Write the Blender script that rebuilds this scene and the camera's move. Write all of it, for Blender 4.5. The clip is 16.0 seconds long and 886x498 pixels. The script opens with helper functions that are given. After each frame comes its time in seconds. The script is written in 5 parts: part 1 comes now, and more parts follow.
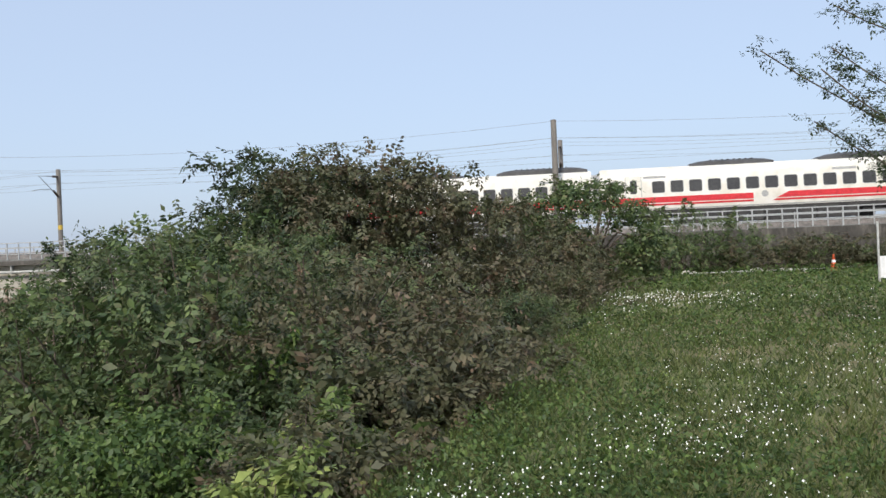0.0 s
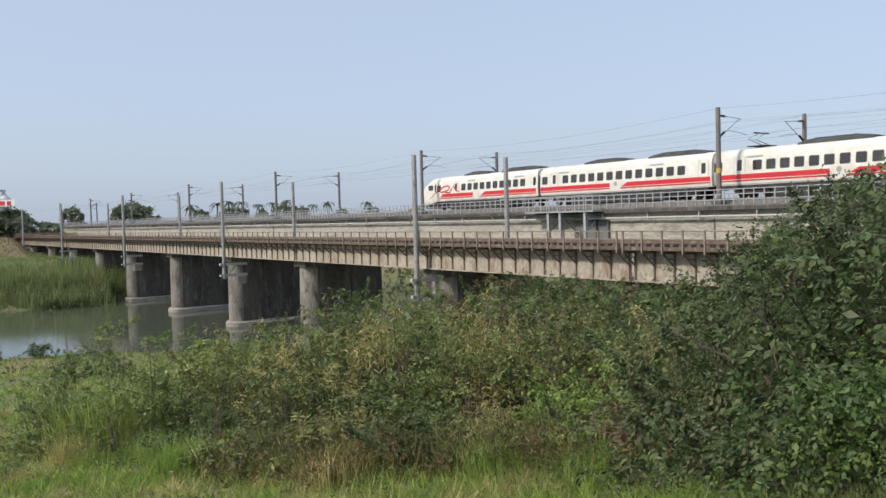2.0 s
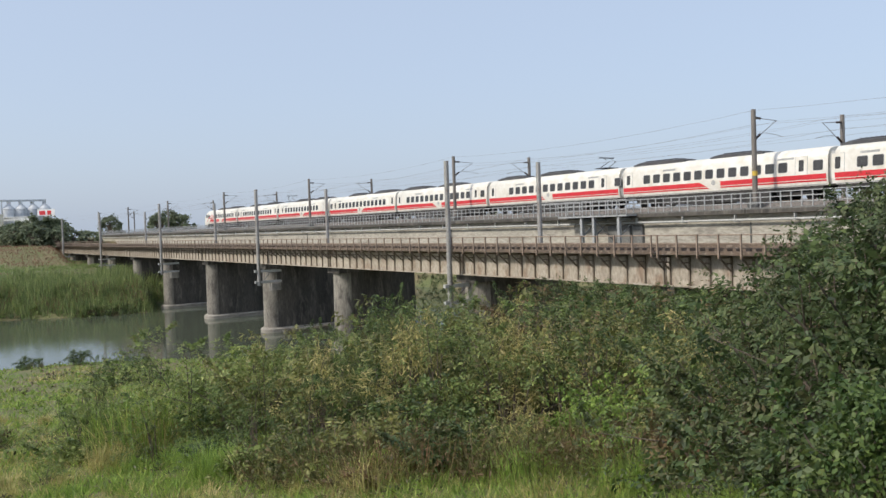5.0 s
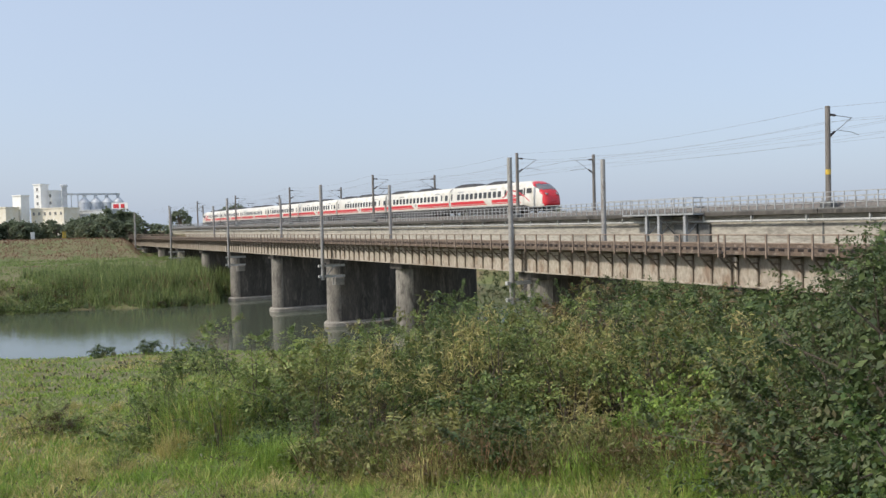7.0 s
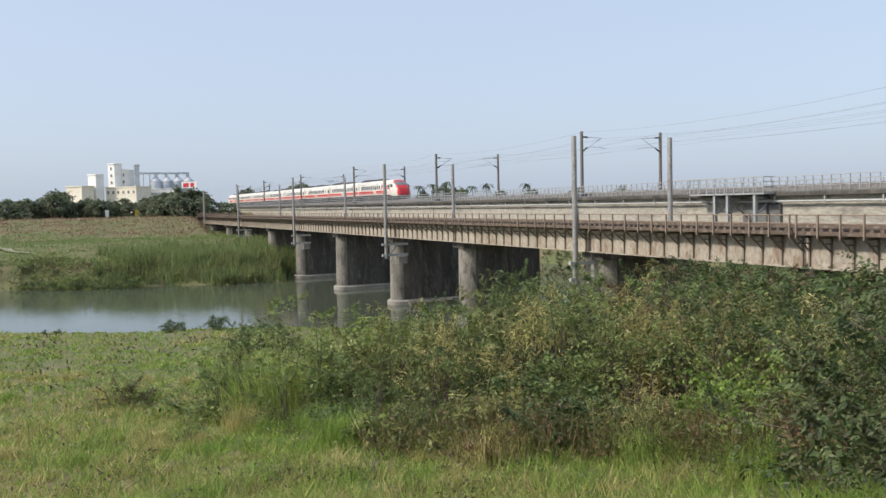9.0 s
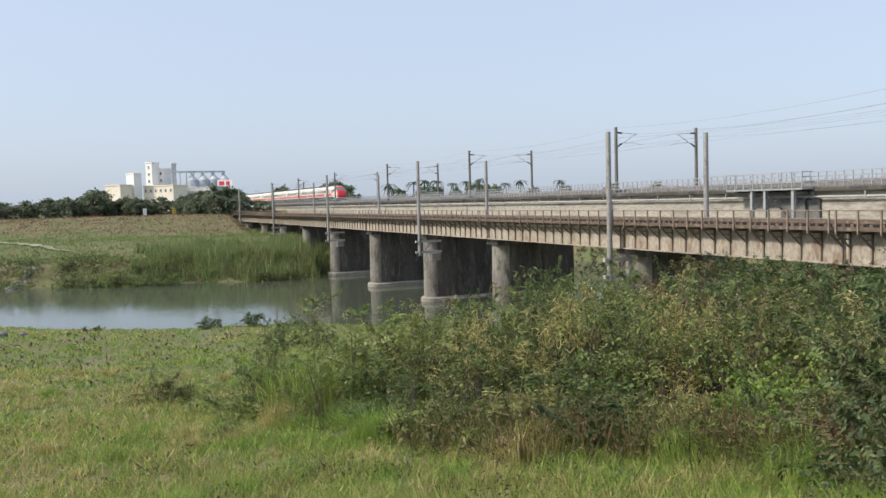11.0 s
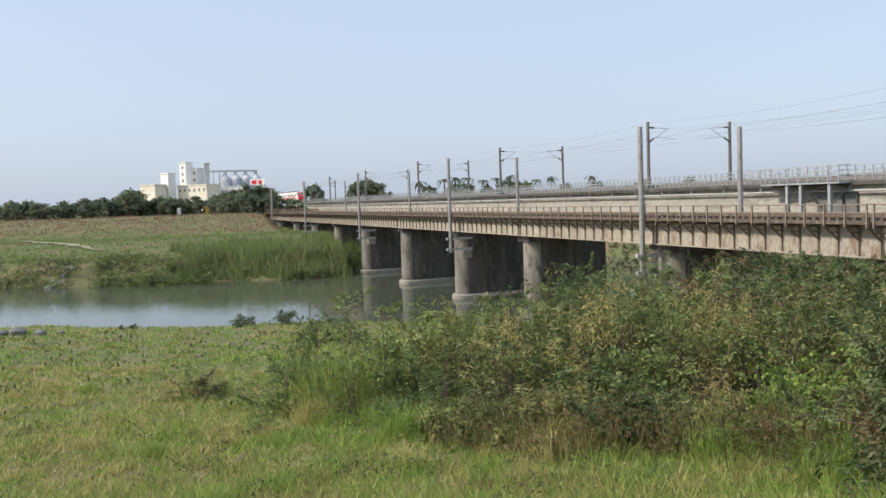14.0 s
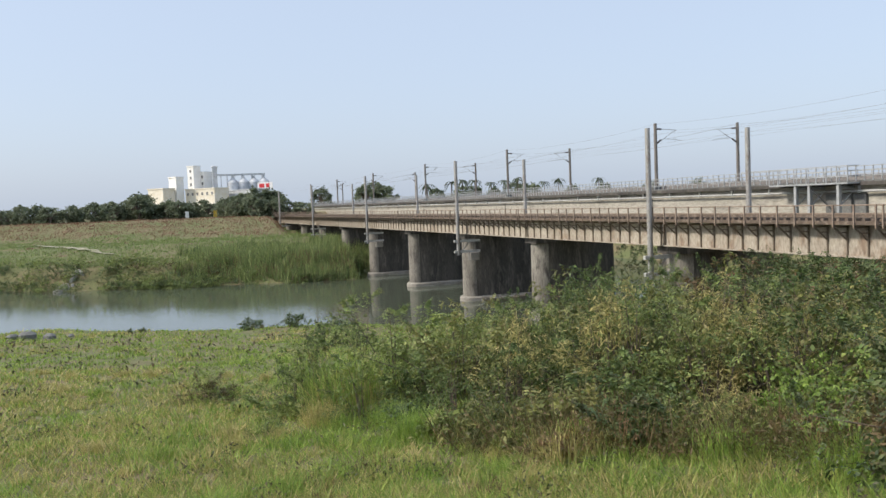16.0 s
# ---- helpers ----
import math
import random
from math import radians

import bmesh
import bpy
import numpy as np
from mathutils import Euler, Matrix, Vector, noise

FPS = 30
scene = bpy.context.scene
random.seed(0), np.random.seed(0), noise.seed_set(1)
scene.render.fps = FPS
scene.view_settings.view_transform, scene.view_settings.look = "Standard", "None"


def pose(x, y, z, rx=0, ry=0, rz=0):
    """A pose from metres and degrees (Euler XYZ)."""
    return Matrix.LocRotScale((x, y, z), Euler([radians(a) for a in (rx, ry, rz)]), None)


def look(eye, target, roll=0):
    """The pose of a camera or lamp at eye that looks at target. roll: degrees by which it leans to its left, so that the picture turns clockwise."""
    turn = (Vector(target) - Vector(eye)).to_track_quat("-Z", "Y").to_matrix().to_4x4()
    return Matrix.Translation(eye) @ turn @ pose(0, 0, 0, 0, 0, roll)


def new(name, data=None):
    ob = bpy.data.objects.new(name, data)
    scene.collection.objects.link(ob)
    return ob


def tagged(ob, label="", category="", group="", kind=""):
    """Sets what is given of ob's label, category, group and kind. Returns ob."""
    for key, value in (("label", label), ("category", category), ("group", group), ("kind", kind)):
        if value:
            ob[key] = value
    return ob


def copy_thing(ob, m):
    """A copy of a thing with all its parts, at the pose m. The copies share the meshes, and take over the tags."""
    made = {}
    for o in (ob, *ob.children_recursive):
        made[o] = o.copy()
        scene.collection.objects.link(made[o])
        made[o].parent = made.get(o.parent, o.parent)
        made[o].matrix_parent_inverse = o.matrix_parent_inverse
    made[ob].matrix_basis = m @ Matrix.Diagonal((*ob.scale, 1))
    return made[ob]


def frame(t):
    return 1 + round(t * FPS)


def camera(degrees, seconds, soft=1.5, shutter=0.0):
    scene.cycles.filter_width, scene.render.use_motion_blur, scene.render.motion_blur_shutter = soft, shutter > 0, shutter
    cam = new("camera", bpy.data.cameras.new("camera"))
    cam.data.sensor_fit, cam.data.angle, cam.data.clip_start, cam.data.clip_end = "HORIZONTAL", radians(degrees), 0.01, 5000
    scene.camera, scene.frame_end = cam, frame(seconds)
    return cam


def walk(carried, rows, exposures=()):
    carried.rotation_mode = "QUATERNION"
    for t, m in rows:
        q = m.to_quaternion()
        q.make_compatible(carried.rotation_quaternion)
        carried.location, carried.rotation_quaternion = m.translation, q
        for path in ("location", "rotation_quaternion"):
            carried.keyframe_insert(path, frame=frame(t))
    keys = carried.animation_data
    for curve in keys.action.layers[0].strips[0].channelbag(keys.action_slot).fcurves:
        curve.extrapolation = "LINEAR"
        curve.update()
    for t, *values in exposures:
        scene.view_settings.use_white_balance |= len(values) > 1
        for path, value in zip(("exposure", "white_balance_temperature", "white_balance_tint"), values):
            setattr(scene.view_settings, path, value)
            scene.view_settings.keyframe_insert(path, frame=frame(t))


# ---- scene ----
cam = camera(54.53, 16.0)
EYE = 11.65
PATH = [
    (0, 8.53, 0.01, 2.33),
    (0.1, 12.71, -0.01, 2.23),
    (0.2, 16.93, -0.09, 2.15),
    (0.3, 20.97, -0.17, 1.99),
    (0.4, 24.86, -0.24, 1.87),
    (0.5, 28.61, -0.25, 1.69),
    (0.6, 32.24, -0.36, 1.46),
    (0.8, 38.96, -0.56, 1.19),
    (1, 44.75, -0.79, 0.99),
    (1.5, 53.12, -1.52, 1.17),
    (2, 55.29, -2.05, 1.49),
    (2.5, 55.87, -2.22, 1.59),
    (3, 56.37, -2.14, 1.66),
    (3.5, 56.58, -2.19, 1.82),
    (6, 59.08, -0.93, 1.82),
    (6.5, 60.62, -1.20, 1.62),
    (7, 61.63, -1.71, 1.37),
    (7.5, 62.70, -2.21, 1.28),
    (8, 64.05, -2.80, 1.28),
    (8.5, 65.07, -2.95, 1.26),
    (11, 68.04, -3.15, 1.49),
    (11.5, 68.68, -3.11, 1.65),
    (12, 69.16, -3.15, 1.80),
    (12.5, 69.46, -3.12, 1.78),
    (13, 69.68, -3.26, 1.85),
    (13.5, 69.80, -3.34, 1.93),
    (14, 70.09, -3.28, 1.97),
    (14.5, 70.34, -3.26, 2.05),
    (15, 70.52, -3.20, 2.05),
    (15.5, 70.69, -3.18, 2.09),
    (16, 70.58, -3.10, 2.24),
]
walk(cam, [(t, pose(0, 0, EYE, 90 + p, r, y)) for t, y, p, r in PATH],
     [(0.0, 0.11, 6380, 10), (1.0, 0.04, 6420, 10), (2.5, 0.0, 6480, 10), (6.0, 0.03, 6500, 10), (8.5, 0.1, 6550, 10), (11.0, 0.16, 6620, 10), (16.0, 0.18, 6620, 10)])

# ---- sky, sun ----
SUN_AZ, SUN_EL = 174.0, 40.0     # degrees counter-clockwise from +y towards -x; height
world = bpy.data.worlds.new("sky")
scene.world = world
world.use_nodes = True
wn = world.node_tree
sky = wn.nodes.new("ShaderNodeTexSky")
sky.sky_type, sky.sun_disc = "NISHITA", False
sky.sun_elevation, sky.sun_rotation = radians(SUN_EL), radians(-SUN_AZ)
sky.air_density, sky.dust_density, sky.ozone_density = 1.0, 3.0, 3.5
haze = wn.nodes.new("ShaderNodeMix")
haze.data_type = "RGBA"
haze.inputs[0].default_value = 0.62
haze.inputs[7].default_value = (4.35, 5.05, 6.2, 1)     # thin even haze over the whole sky
wn.links.new(sky.outputs[0], haze.inputs[6])
wn.links.new(haze.outputs[2], wn.nodes["Background"].inputs[0])
wn.nodes["Background"].inputs[1].default_value = 0.15

sun = new("sun", bpy.data.lights.new("sun", "SUN"))
sun.data.energy, sun.data.angle, sun.data.color = 3.3, radians(5), (1.0, 0.93, 0.82)
sun.matrix_world = look((0, 0, 0), (math.sin(radians(SUN_AZ)) * math.cos(radians(SUN_EL)),
                                    -math.cos(radians(SUN_AZ)) * math.cos(radians(SUN_EL)), -math.sin(radians(SUN_EL))))
scene.view_settings.exposure = 0.0


# ---- materials ----
def mat(name, a, b=None, scale=1.0, rough=0.8, metal=0.0, bump=0.0, fine=12.0, c=None, space="Object", stretch=(1, 1, 1), vary=0.0, island=0.0, spec=0.4, through_light=0.0):
    """Two or three colours mixed by coarse and fine noise, with relief; vary and island shift the brightness from piece to piece."""
    m = bpy.data.materials.new(name)
    m.use_nodes = True
    nt = m.node_tree
    bs = nt.nodes["Principled BSDF"]
    bs.inputs["Roughness"].default_value, bs.inputs["Metallic"].default_value = rough, metal
    bs.inputs["Specular IOR Level"].default_value = spec
    b = b or tuple(v * 0.8 for v in a)
    tc = nt.nodes.new("ShaderNodeTexCoord")
    mp = nt.nodes.new("ShaderNodeMapping")
    mp.inputs["Scale"].default_value = stretch
    if space == "World":
        geo = nt.nodes.new("ShaderNodeNewGeometry")
        nt.links.new(geo.outputs["Position"], mp.inputs[0])
    else:
        nt.links.new(tc.outputs["Object"], mp.inputs[0])

    def noise_node(s, detail=5.0):
        n = nt.nodes.new("ShaderNodeTexNoise")
        n.inputs["Scale"].default_value, n.inputs["Detail"].default_value = s, detail
        n.inputs["Roughness"].default_value = 0.65
        nt.links.new(mp.outputs[0], n.inputs["Vector"])
        return n

    def ramp(src, lo, hi):
        r = nt.nodes.new("ShaderNodeMapRange")
        r.inputs["From Min"].default_value, r.inputs["From Max"].default_value = lo, hi
        nt.links.new(src, r.inputs["Value"])
        return r.outputs[0]

    def mix(fac, p, q, mode="MIX"):
        x = nt.nodes.new("ShaderNodeMix")
        x.data_type, x.blend_type = "RGBA", mode
        for socket, v in ((x.inputs[0], fac), (x.inputs[6], p), (x.inputs[7], q)):
            if isinstance(v, (tuple, float, int)):
                socket.default_value = (*v, 1) if isinstance(v, tuple) else v
            else:
                nt.links.new(v, socket)
        return x.outputs[2]

    big, small = noise_node(scale), noise_node(scale * fine, 3.0)
    col = mix(ramp(big.outputs["Fac"], 0.38, 0.62), a, b)
    if c:
        third = noise_node(scale * 2.7)
        col = mix(ramp(third.outputs["Fac"], 0.52, 0.66), col, c)
    grain = ramp(small.outputs["Fac"], 0.25, 0.75)
    col = mix(0.35, col, grain, "OVERLAY")
    if vary or island:
        src = nt.nodes.new("ShaderNodeNewGeometry").outputs["Random Per Island"]
        if vary:
            whole = nt.nodes.new("ShaderNodeMath")
            whole.operation = "MULTIPLY_ADD"
            both = vary + island
            whole.inputs[1].default_value, whole.inputs[2].default_value = vary / both, 0.0
            nt.links.new(nt.nodes.new("ShaderNodeObjectInfo").outputs["Random"], whole.inputs[0])
            if island:
                one = nt.nodes.new("ShaderNodeMath")
                one.operation = "MULTIPLY_ADD"
                one.inputs[1].default_value = island / both
                nt.links.new(src, one.inputs[0])
                nt.links.new(whole.outputs[0], one.inputs[2])
                whole = one
            src = whole.outputs[0]
        k = vary + island
        shift = nt.nodes.new("ShaderNodeMapRange")
        shift.inputs["To Min"].default_value, shift.inputs["To Max"].default_value = 1 - k, 1 + k
        nt.links.new(src, shift.inputs["Value"])
        hsv = nt.nodes.new("ShaderNodeHueSaturation")
        nt.links.new(shift.outputs[0], hsv.inputs["Value"])
        hue = nt.nodes.new("ShaderNodeMapRange")
        hue.inputs["To Min"].default_value, hue.inputs["To Max"].default_value = 0.5 + 0.04 * k, 0.5 - 0.05 * k
        nt.links.new(src, hue.inputs["Value"])
        nt.links.new(hue.outputs[0], hsv.inputs["Hue"])
        nt.links.new(col, hsv.inputs["Color"])
        col = hsv.outputs[0]
    nt.links.new(col, bs.inputs["Base Color"])
    if bump:
        bp = nt.nodes.new("ShaderNodeBump")
        bp.inputs["Strength"].default_value, bp.inputs["Distance"].default_value = bump, 0.03
        nt.links.new(small.outputs["Fac"], bp.inputs["Height"])
        nt.links.new(bp.outputs[0], bs.inputs["Normal"])
    if through_light:
        tr = nt.nodes.new("ShaderNodeBsdfTranslucent")
        nt.links.new(col, tr.inputs[0])
        ms = nt.nodes.new("ShaderNodeMixShader")
        ms.inputs[0].default_value = through_light
        nt.links.new(bs.outputs[0], ms.inputs[1])
        nt.links.new(tr.outputs[0], ms.inputs[2])
        nt.links.new(ms.outputs[0], nt.nodes["Material Output"].inputs[0])
    return m


concrete = mat("pale_concrete", (0.43, 0.40, 0.34), (0.36, 0.335, 0.285), 0.35, 0.9, bump=0.3, c=(0.27, 0.25, 0.215), stretch=(0.4, 1, 1.5))
concrete_grey = mat("grey_concrete", (0.19, 0.19, 0.18), (0.13, 0.13, 0.125), 0.5, 0.9, bump=0.3)
# pier sides: shade under the deck put into the dark base, over stain streaks
pier_concrete = mat("shade_dark_streaked_concrete", (0.095, 0.086, 0.076), (0.05, 0.046, 0.042), 0.6, 0.9, bump=0.6, c=(0.15, 0.137, 0.118), stretch=(1, 1, 0.25))
# pier noses: paler base carries the sun on their faces
nose_concrete = mat("sunlit_stained_nose_concrete", (0.27, 0.25, 0.215), (0.16, 0.145, 0.125), 0.7, 0.9, bump=0.5, c=(0.10, 0.09, 0.08), stretch=(1, 1, 0.3))
pier_foot = mat("bleached_concrete", (0.36, 0.33, 0.285), (0.25, 0.23, 0.20), 0.8, 0.9, bump=0.5)
girder_paint = mat("weathered_beige_girder_paint", (0.40, 0.355, 0.29), (0.325, 0.28, 0.225), 0.5, 0.75, bump=0.2, c=(0.25, 0.185, 0.135), stretch=(1, 1, 0.5))
rust = mat("rusty_steel", (0.155, 0.112, 0.082), (0.10, 0.078, 0.062), 1.5, 0.85, bump=0.4, c=(0.24, 0.19, 0.15))
girder_dark = mat("dirty_girder_paint", (0.25, 0.21, 0.165), (0.18, 0.145, 0.11), 0.8, 0.8, bump=0.2)
bracket_paint = mat("faded_brown_bracket_paint", (0.21, 0.165, 0.125), (0.155, 0.12, 0.09), 1.5, 0.85, bump=0.3)
wire_metal = mat("weathered_wire", (0.22, 0.22, 0.23), (0.17, 0.17, 0.18), 2.0, 0.6)
rust_pale = mat("faded_rusty_rail", (0.30, 0.235, 0.185), (0.22, 0.16, 0.12), 2.0, 0.8, bump=0.2)
galv = mat("galvanised_steel", (0.44, 0.45, 0.45), (0.36, 0.37, 0.37), 2.0, 0.55, 0.25)
pole_paint = mat("aged_silver_pole", (0.38, 0.37, 0.35), (0.30, 0.29, 0.28), 1.5, 0.6, 0.3, c=(0.25, 0.21, 0.18), stretch=(1, 1, 0.3))
mast_paint = mat("brown_grey_concrete_mast", (0.21, 0.19, 0.17), (0.16, 0.145, 0.13), 2.0, 0.8, stretch=(1, 1, 0.3))
dark_metal = mat("dark_metal", (0.05, 0.05, 0.052), (0.035, 0.035, 0.037), 3.0, 0.6, 0.4)
insulator = mat("dark_glazed_insulator", (0.06, 0.035, 0.03), (0.04, 0.03, 0.03), 3.0, 0.3)
yellow_paint = mat("yellow_paint", (0.65, 0.45, 0.06), (0.5, 0.34, 0.06), 3.0, 0.6)
pipe_paint = mat("pale_grey_pipe", (0.48, 0.48, 0.46), (0.40, 0.40, 0.38), 1.0, 0.6)
ballast = mat("track_ballast", (0.20, 0.18, 0.16), (0.12, 0.11, 0.10), 3.0, 0.95, bump=0.8)
train_white = mat("cream_white_train_paint", (0.72, 0.69, 0.62), (0.69, 0.66, 0.59), 0.4, 0.35, spec=0.5, fine=3)
train_red = mat("red_train_paint", (0.62, 0.035, 0.045), (0.54, 0.03, 0.04), 0.6, 0.35, spec=0.5)
train_grey = mat("grey_train_trim", (0.40, 0.40, 0.39), (0.33, 0.33, 0.32), 1.0, 0.5)
train_dark = mat("dark_train_underframe", (0.055, 0.052, 0.05), (0.03, 0.03, 0.03), 1.5, 0.8, bump=0.3)
roof_dark = mat("dark_grey_roof_unit", (0.075, 0.075, 0.078), (0.05, 0.05, 0.052), 1.2, 0.7, bump=0.3)
train_glass = mat("dark_train_window_glass", (0.035, 0.032, 0.03), (0.05, 0.047, 0.043), 0.6, 0.12, spec=0.6)
cab_glass = mat("cab_window_glass", (0.15, 0.14, 0.145), (0.19, 0.175, 0.175), 0.8, 0.12, spec=0.9)


# ---- mesh building ----
class Form:
    """A growing list of vertices and faces."""
    def __init__(self):
        self.v, self.f = [], []

    def box(self, x0, x1, y0, y1, z0, z1, m=None):
        n = len(self.v)
        pts = [(x, y, z) for z in (z0, z1) for y in (y0, y1) for x in (x0, x1)]
        self.v += [tuple(m @ Vector(p)) for p in pts] if m else pts
        self.f += [tuple(n + i for i in q) for q in ((0, 2, 3, 1), (4, 5, 7, 6), (0, 1, 5, 4), (1, 3, 7, 5), (3, 2, 6, 7), (2, 0, 4, 6))]
        return self

    def bevelled(self, x0, x1, y0, y1, z0, z1, b):
        """A box with its vertical and top edges cut."""
        n = len(self.v)
        for z, i in ((z0, 0.0), (z1 - b, 0.0), (z1, b)):
            x, X, y, Y = x0 + i, x1 - i, y0 + i, y1 - i
            self.v += [(x + b, y, z), (X - b, y, z), (X, y + b, z), (X, Y - b, z), (X - b, Y, z), (x + b, Y, z), (x, Y - b, z), (x, y + b, z)]
        for r in (0, 8):
            self.f += [(n + r + k, n + r + (k + 1) % 8, n + r + 8 + (k + 1) % 8, n + r + 8 + k) for k in range(8)]
        self.f += [tuple(n + 16 + k for k in range(8)), tuple(n + k for k in reversed(range(8)))]
        return self

    def tube(self, p, q, r, s=None, n=8):
        p, q, s = Vector(p), Vector(q), r if s is None else s
        d = (q - p).normalized()
        a = d.orthogonal().normalized()
        b = d.cross(a)
        k = len(self.v)
        for c, rr in ((p, r), (q, s)):
            self.v += [tuple(c + rr * (math.cos(t) * a + math.sin(t) * b)) for t in (2 * math.pi * i / n for i in range(n))]
        self.f += [(k + i, k + (i + 1) % n, k + n + (i + 1) % n, k + n + i) for i in range(n)]
        self.f += [tuple(k + i for i in reversed(range(n))), tuple(k + n + i for i in range(n))]
        return self

    def path(self, pts, r, n=6):
        pts, rings = [Vector(p) for p in pts], []
        side = (pts[-1] - pts[0]).orthogonal().normalized()
        for i, p in enumerate(pts):
            d = (pts[min(i + 1, len(pts) - 1)] - pts[max(i - 1, 0)]).normalized()
            a = (side - d * side.dot(d)).normalized()
            b = d.cross(a)
            rings.append([p + r * (math.cos(t) * a + math.sin(t) * b) for t in (2 * math.pi * k / n for k in range(n))])
        return self.loft(rings)

    def loft(self, rings, caps=True):
        k, n = len(self.v), len(rings[0])
        for ring in rings:
            self.v += [tuple(p) for p in ring]
        for r in range(len(rings) - 1):
            o = k + r * n
            self.f += [(o + i, o + (i + 1) % n, o + n + (i + 1) % n, o + n + i) for i in range(n)]
        if caps:
            self.f += [tuple(k + i for i in reversed(range(n))), tuple(k + (len(rings) - 1) * n + i for i in range(n))]
        return self

    def mesh(self, name, material, smooth=False):
        me = bpy.data.meshes.new(name)
        me.from_pydata(self.v, [], self.f)
        me.materials.append(material)
        if smooth:
            me.polygons.foreach_set("use_smooth", [True] * len(me.polygons))
        me.update()
        return me


def part(name, form, material, parent=None, label="", smooth=False, m=None):
    ob = new(name, form.mesh(name, material, smooth) if isinstance(form, Form) else form)
    if smooth and isinstance(form, Form):
        ob.data.set_sharp_from_angle(angle=radians(35))
    if parent:
        ob.parent = parent
    if m is not None:
        ob.matrix_basis = m
    return tagged(ob, label) if label else ob


def thing(name, label, category, m=None, group="", kind=""):
    ob = new(name)
    if m is not None:
        ob.matrix_basis = m
    return tagged(ob, label, category, group, kind)


# ---- land and water ----
def smooth(a, b, x):
    t = min(1.0, max(0.0, (x - a) / (b - a)))
    return t * t * (3 - 2 * t)


def near_bank(y):
    return -90.5 + 0.41 * min(y, 27) + 12 * smooth(19, 34, y) - 90 * smooth(58, 110, y) + 2.0 * math.sin(y * 0.13) + 1.2 * math.sin(y * 0.31 + 1)


def far_bank(y):
    return -142.8 + 0.46 * min(y, 34) - 21 * smooth(31.5, 36, y) - 100 * smooth(60, 110, y) + 2.5 * math.sin(y * 0.09 + 2) + 1.0 * math.sin(y * 0.37)


def land(x, y):
    """The height of the ground."""
    edge = -1.5 + 0.1 * y if y < 60 else 4.5
    u = edge - x
    bump = 0.12 * noise.noise((x * 0.35, y * 0.35, 0)) + 0.3 * noise.noise((x * 0.07, y * 0.07, 3)) + 0.2 * noise.noise((x * 0.17, y * 0.17, 6))
    nb, fb = near_bank(y), far_bank(y)
    if u <= 0:
        h = 10.0 + 0.25 * bump
    elif u < 12:
        h = 10.0 - 3.85 * (0.75 * u / 12 + 0.25 * smooth(0, 12, u)) + bump * u / 12
    elif x > nb:
        s = (u - 12) / max(1.0, edge - 12 - nb)
        h = 6.15 - 5.85 * s ** 0.8 - 0.55 * smooth(0.95, 1.0, s) + bump * (1 - smooth(0.9, 1, s))
    elif x > fb:
        s = min(x - fb, nb - x)
        h = -0.25 - 2.0 * smooth(0, 10, s)
    else:
        s = fb - x
        h = -0.25 + 3.6 * smooth(0, 9, s) + 2.2 * smooth(5, 45, s) + 4.3 * smooth(62, 105, s) + bump * smooth(2, 12, s)
    h += (10.2 - h) * smooth(75, 110, y)
    # railway embankments where the bridges come ashore
    for start, y0, y1, top in ((-4.0, 34.5, 44.5, 9.2), (-2.0, 51.5, 63.0, 10.6)):
        off = max(y0 - y, y - y1, 0.0)
        h = max(h, top - off / 1.5 - max(0.0, start - x) / 1.2)
        h = max(h, top - off / 1.5 - max(0.0, x + 250.0) / 1.2) if x < -200 else h
    return h


def axis_steps(spans):
    out = []
    for a, b, step in spans:
        n = max(1, round((b - a) / step))
        out += [a + (b - a) * i / n for i in range(n)]
    return out + [spans[-1][1]]


def build_ground():
    xs = axis_steps([(-4000, -1000, 600), (-1000, -300, 50), (-300, -90, 2.5), (-90, -40, 1.5), (-40, 20, 0.8), (20, 80, 4), (80, 400, 40), (400, 4000, 600)])
    ys = axis_steps([(-4000, -600, 600), (-600, -60, 40), (-60, 0, 2.5), (0, 70, 1.2), (70, 120, 6), (120, 600, 40), (600, 4000, 600)])
    g = Form()
    for x in xs:
        g.v += [(x, y, land(x, y)) for y in ys]
    n = len(ys)
    for i in range(len(xs) - 1):
        g.f += [(i * n + j, (i + 1) * n + j, (i + 1) * n + j + 1, i * n + j + 1) for j in range(n - 1)]
    soil = mat("grassy_soil", (0.12, 0.14, 0.05), (0.165, 0.145, 0.07), 0.09, 0.95, bump=0.7, fine=30, c=(0.20, 0.15, 0.085), space="World")
    tagged(part("ground", g, soil, smooth=True), "green and straw-coloured grassy floodplain and levee", "ground", kind="structure")


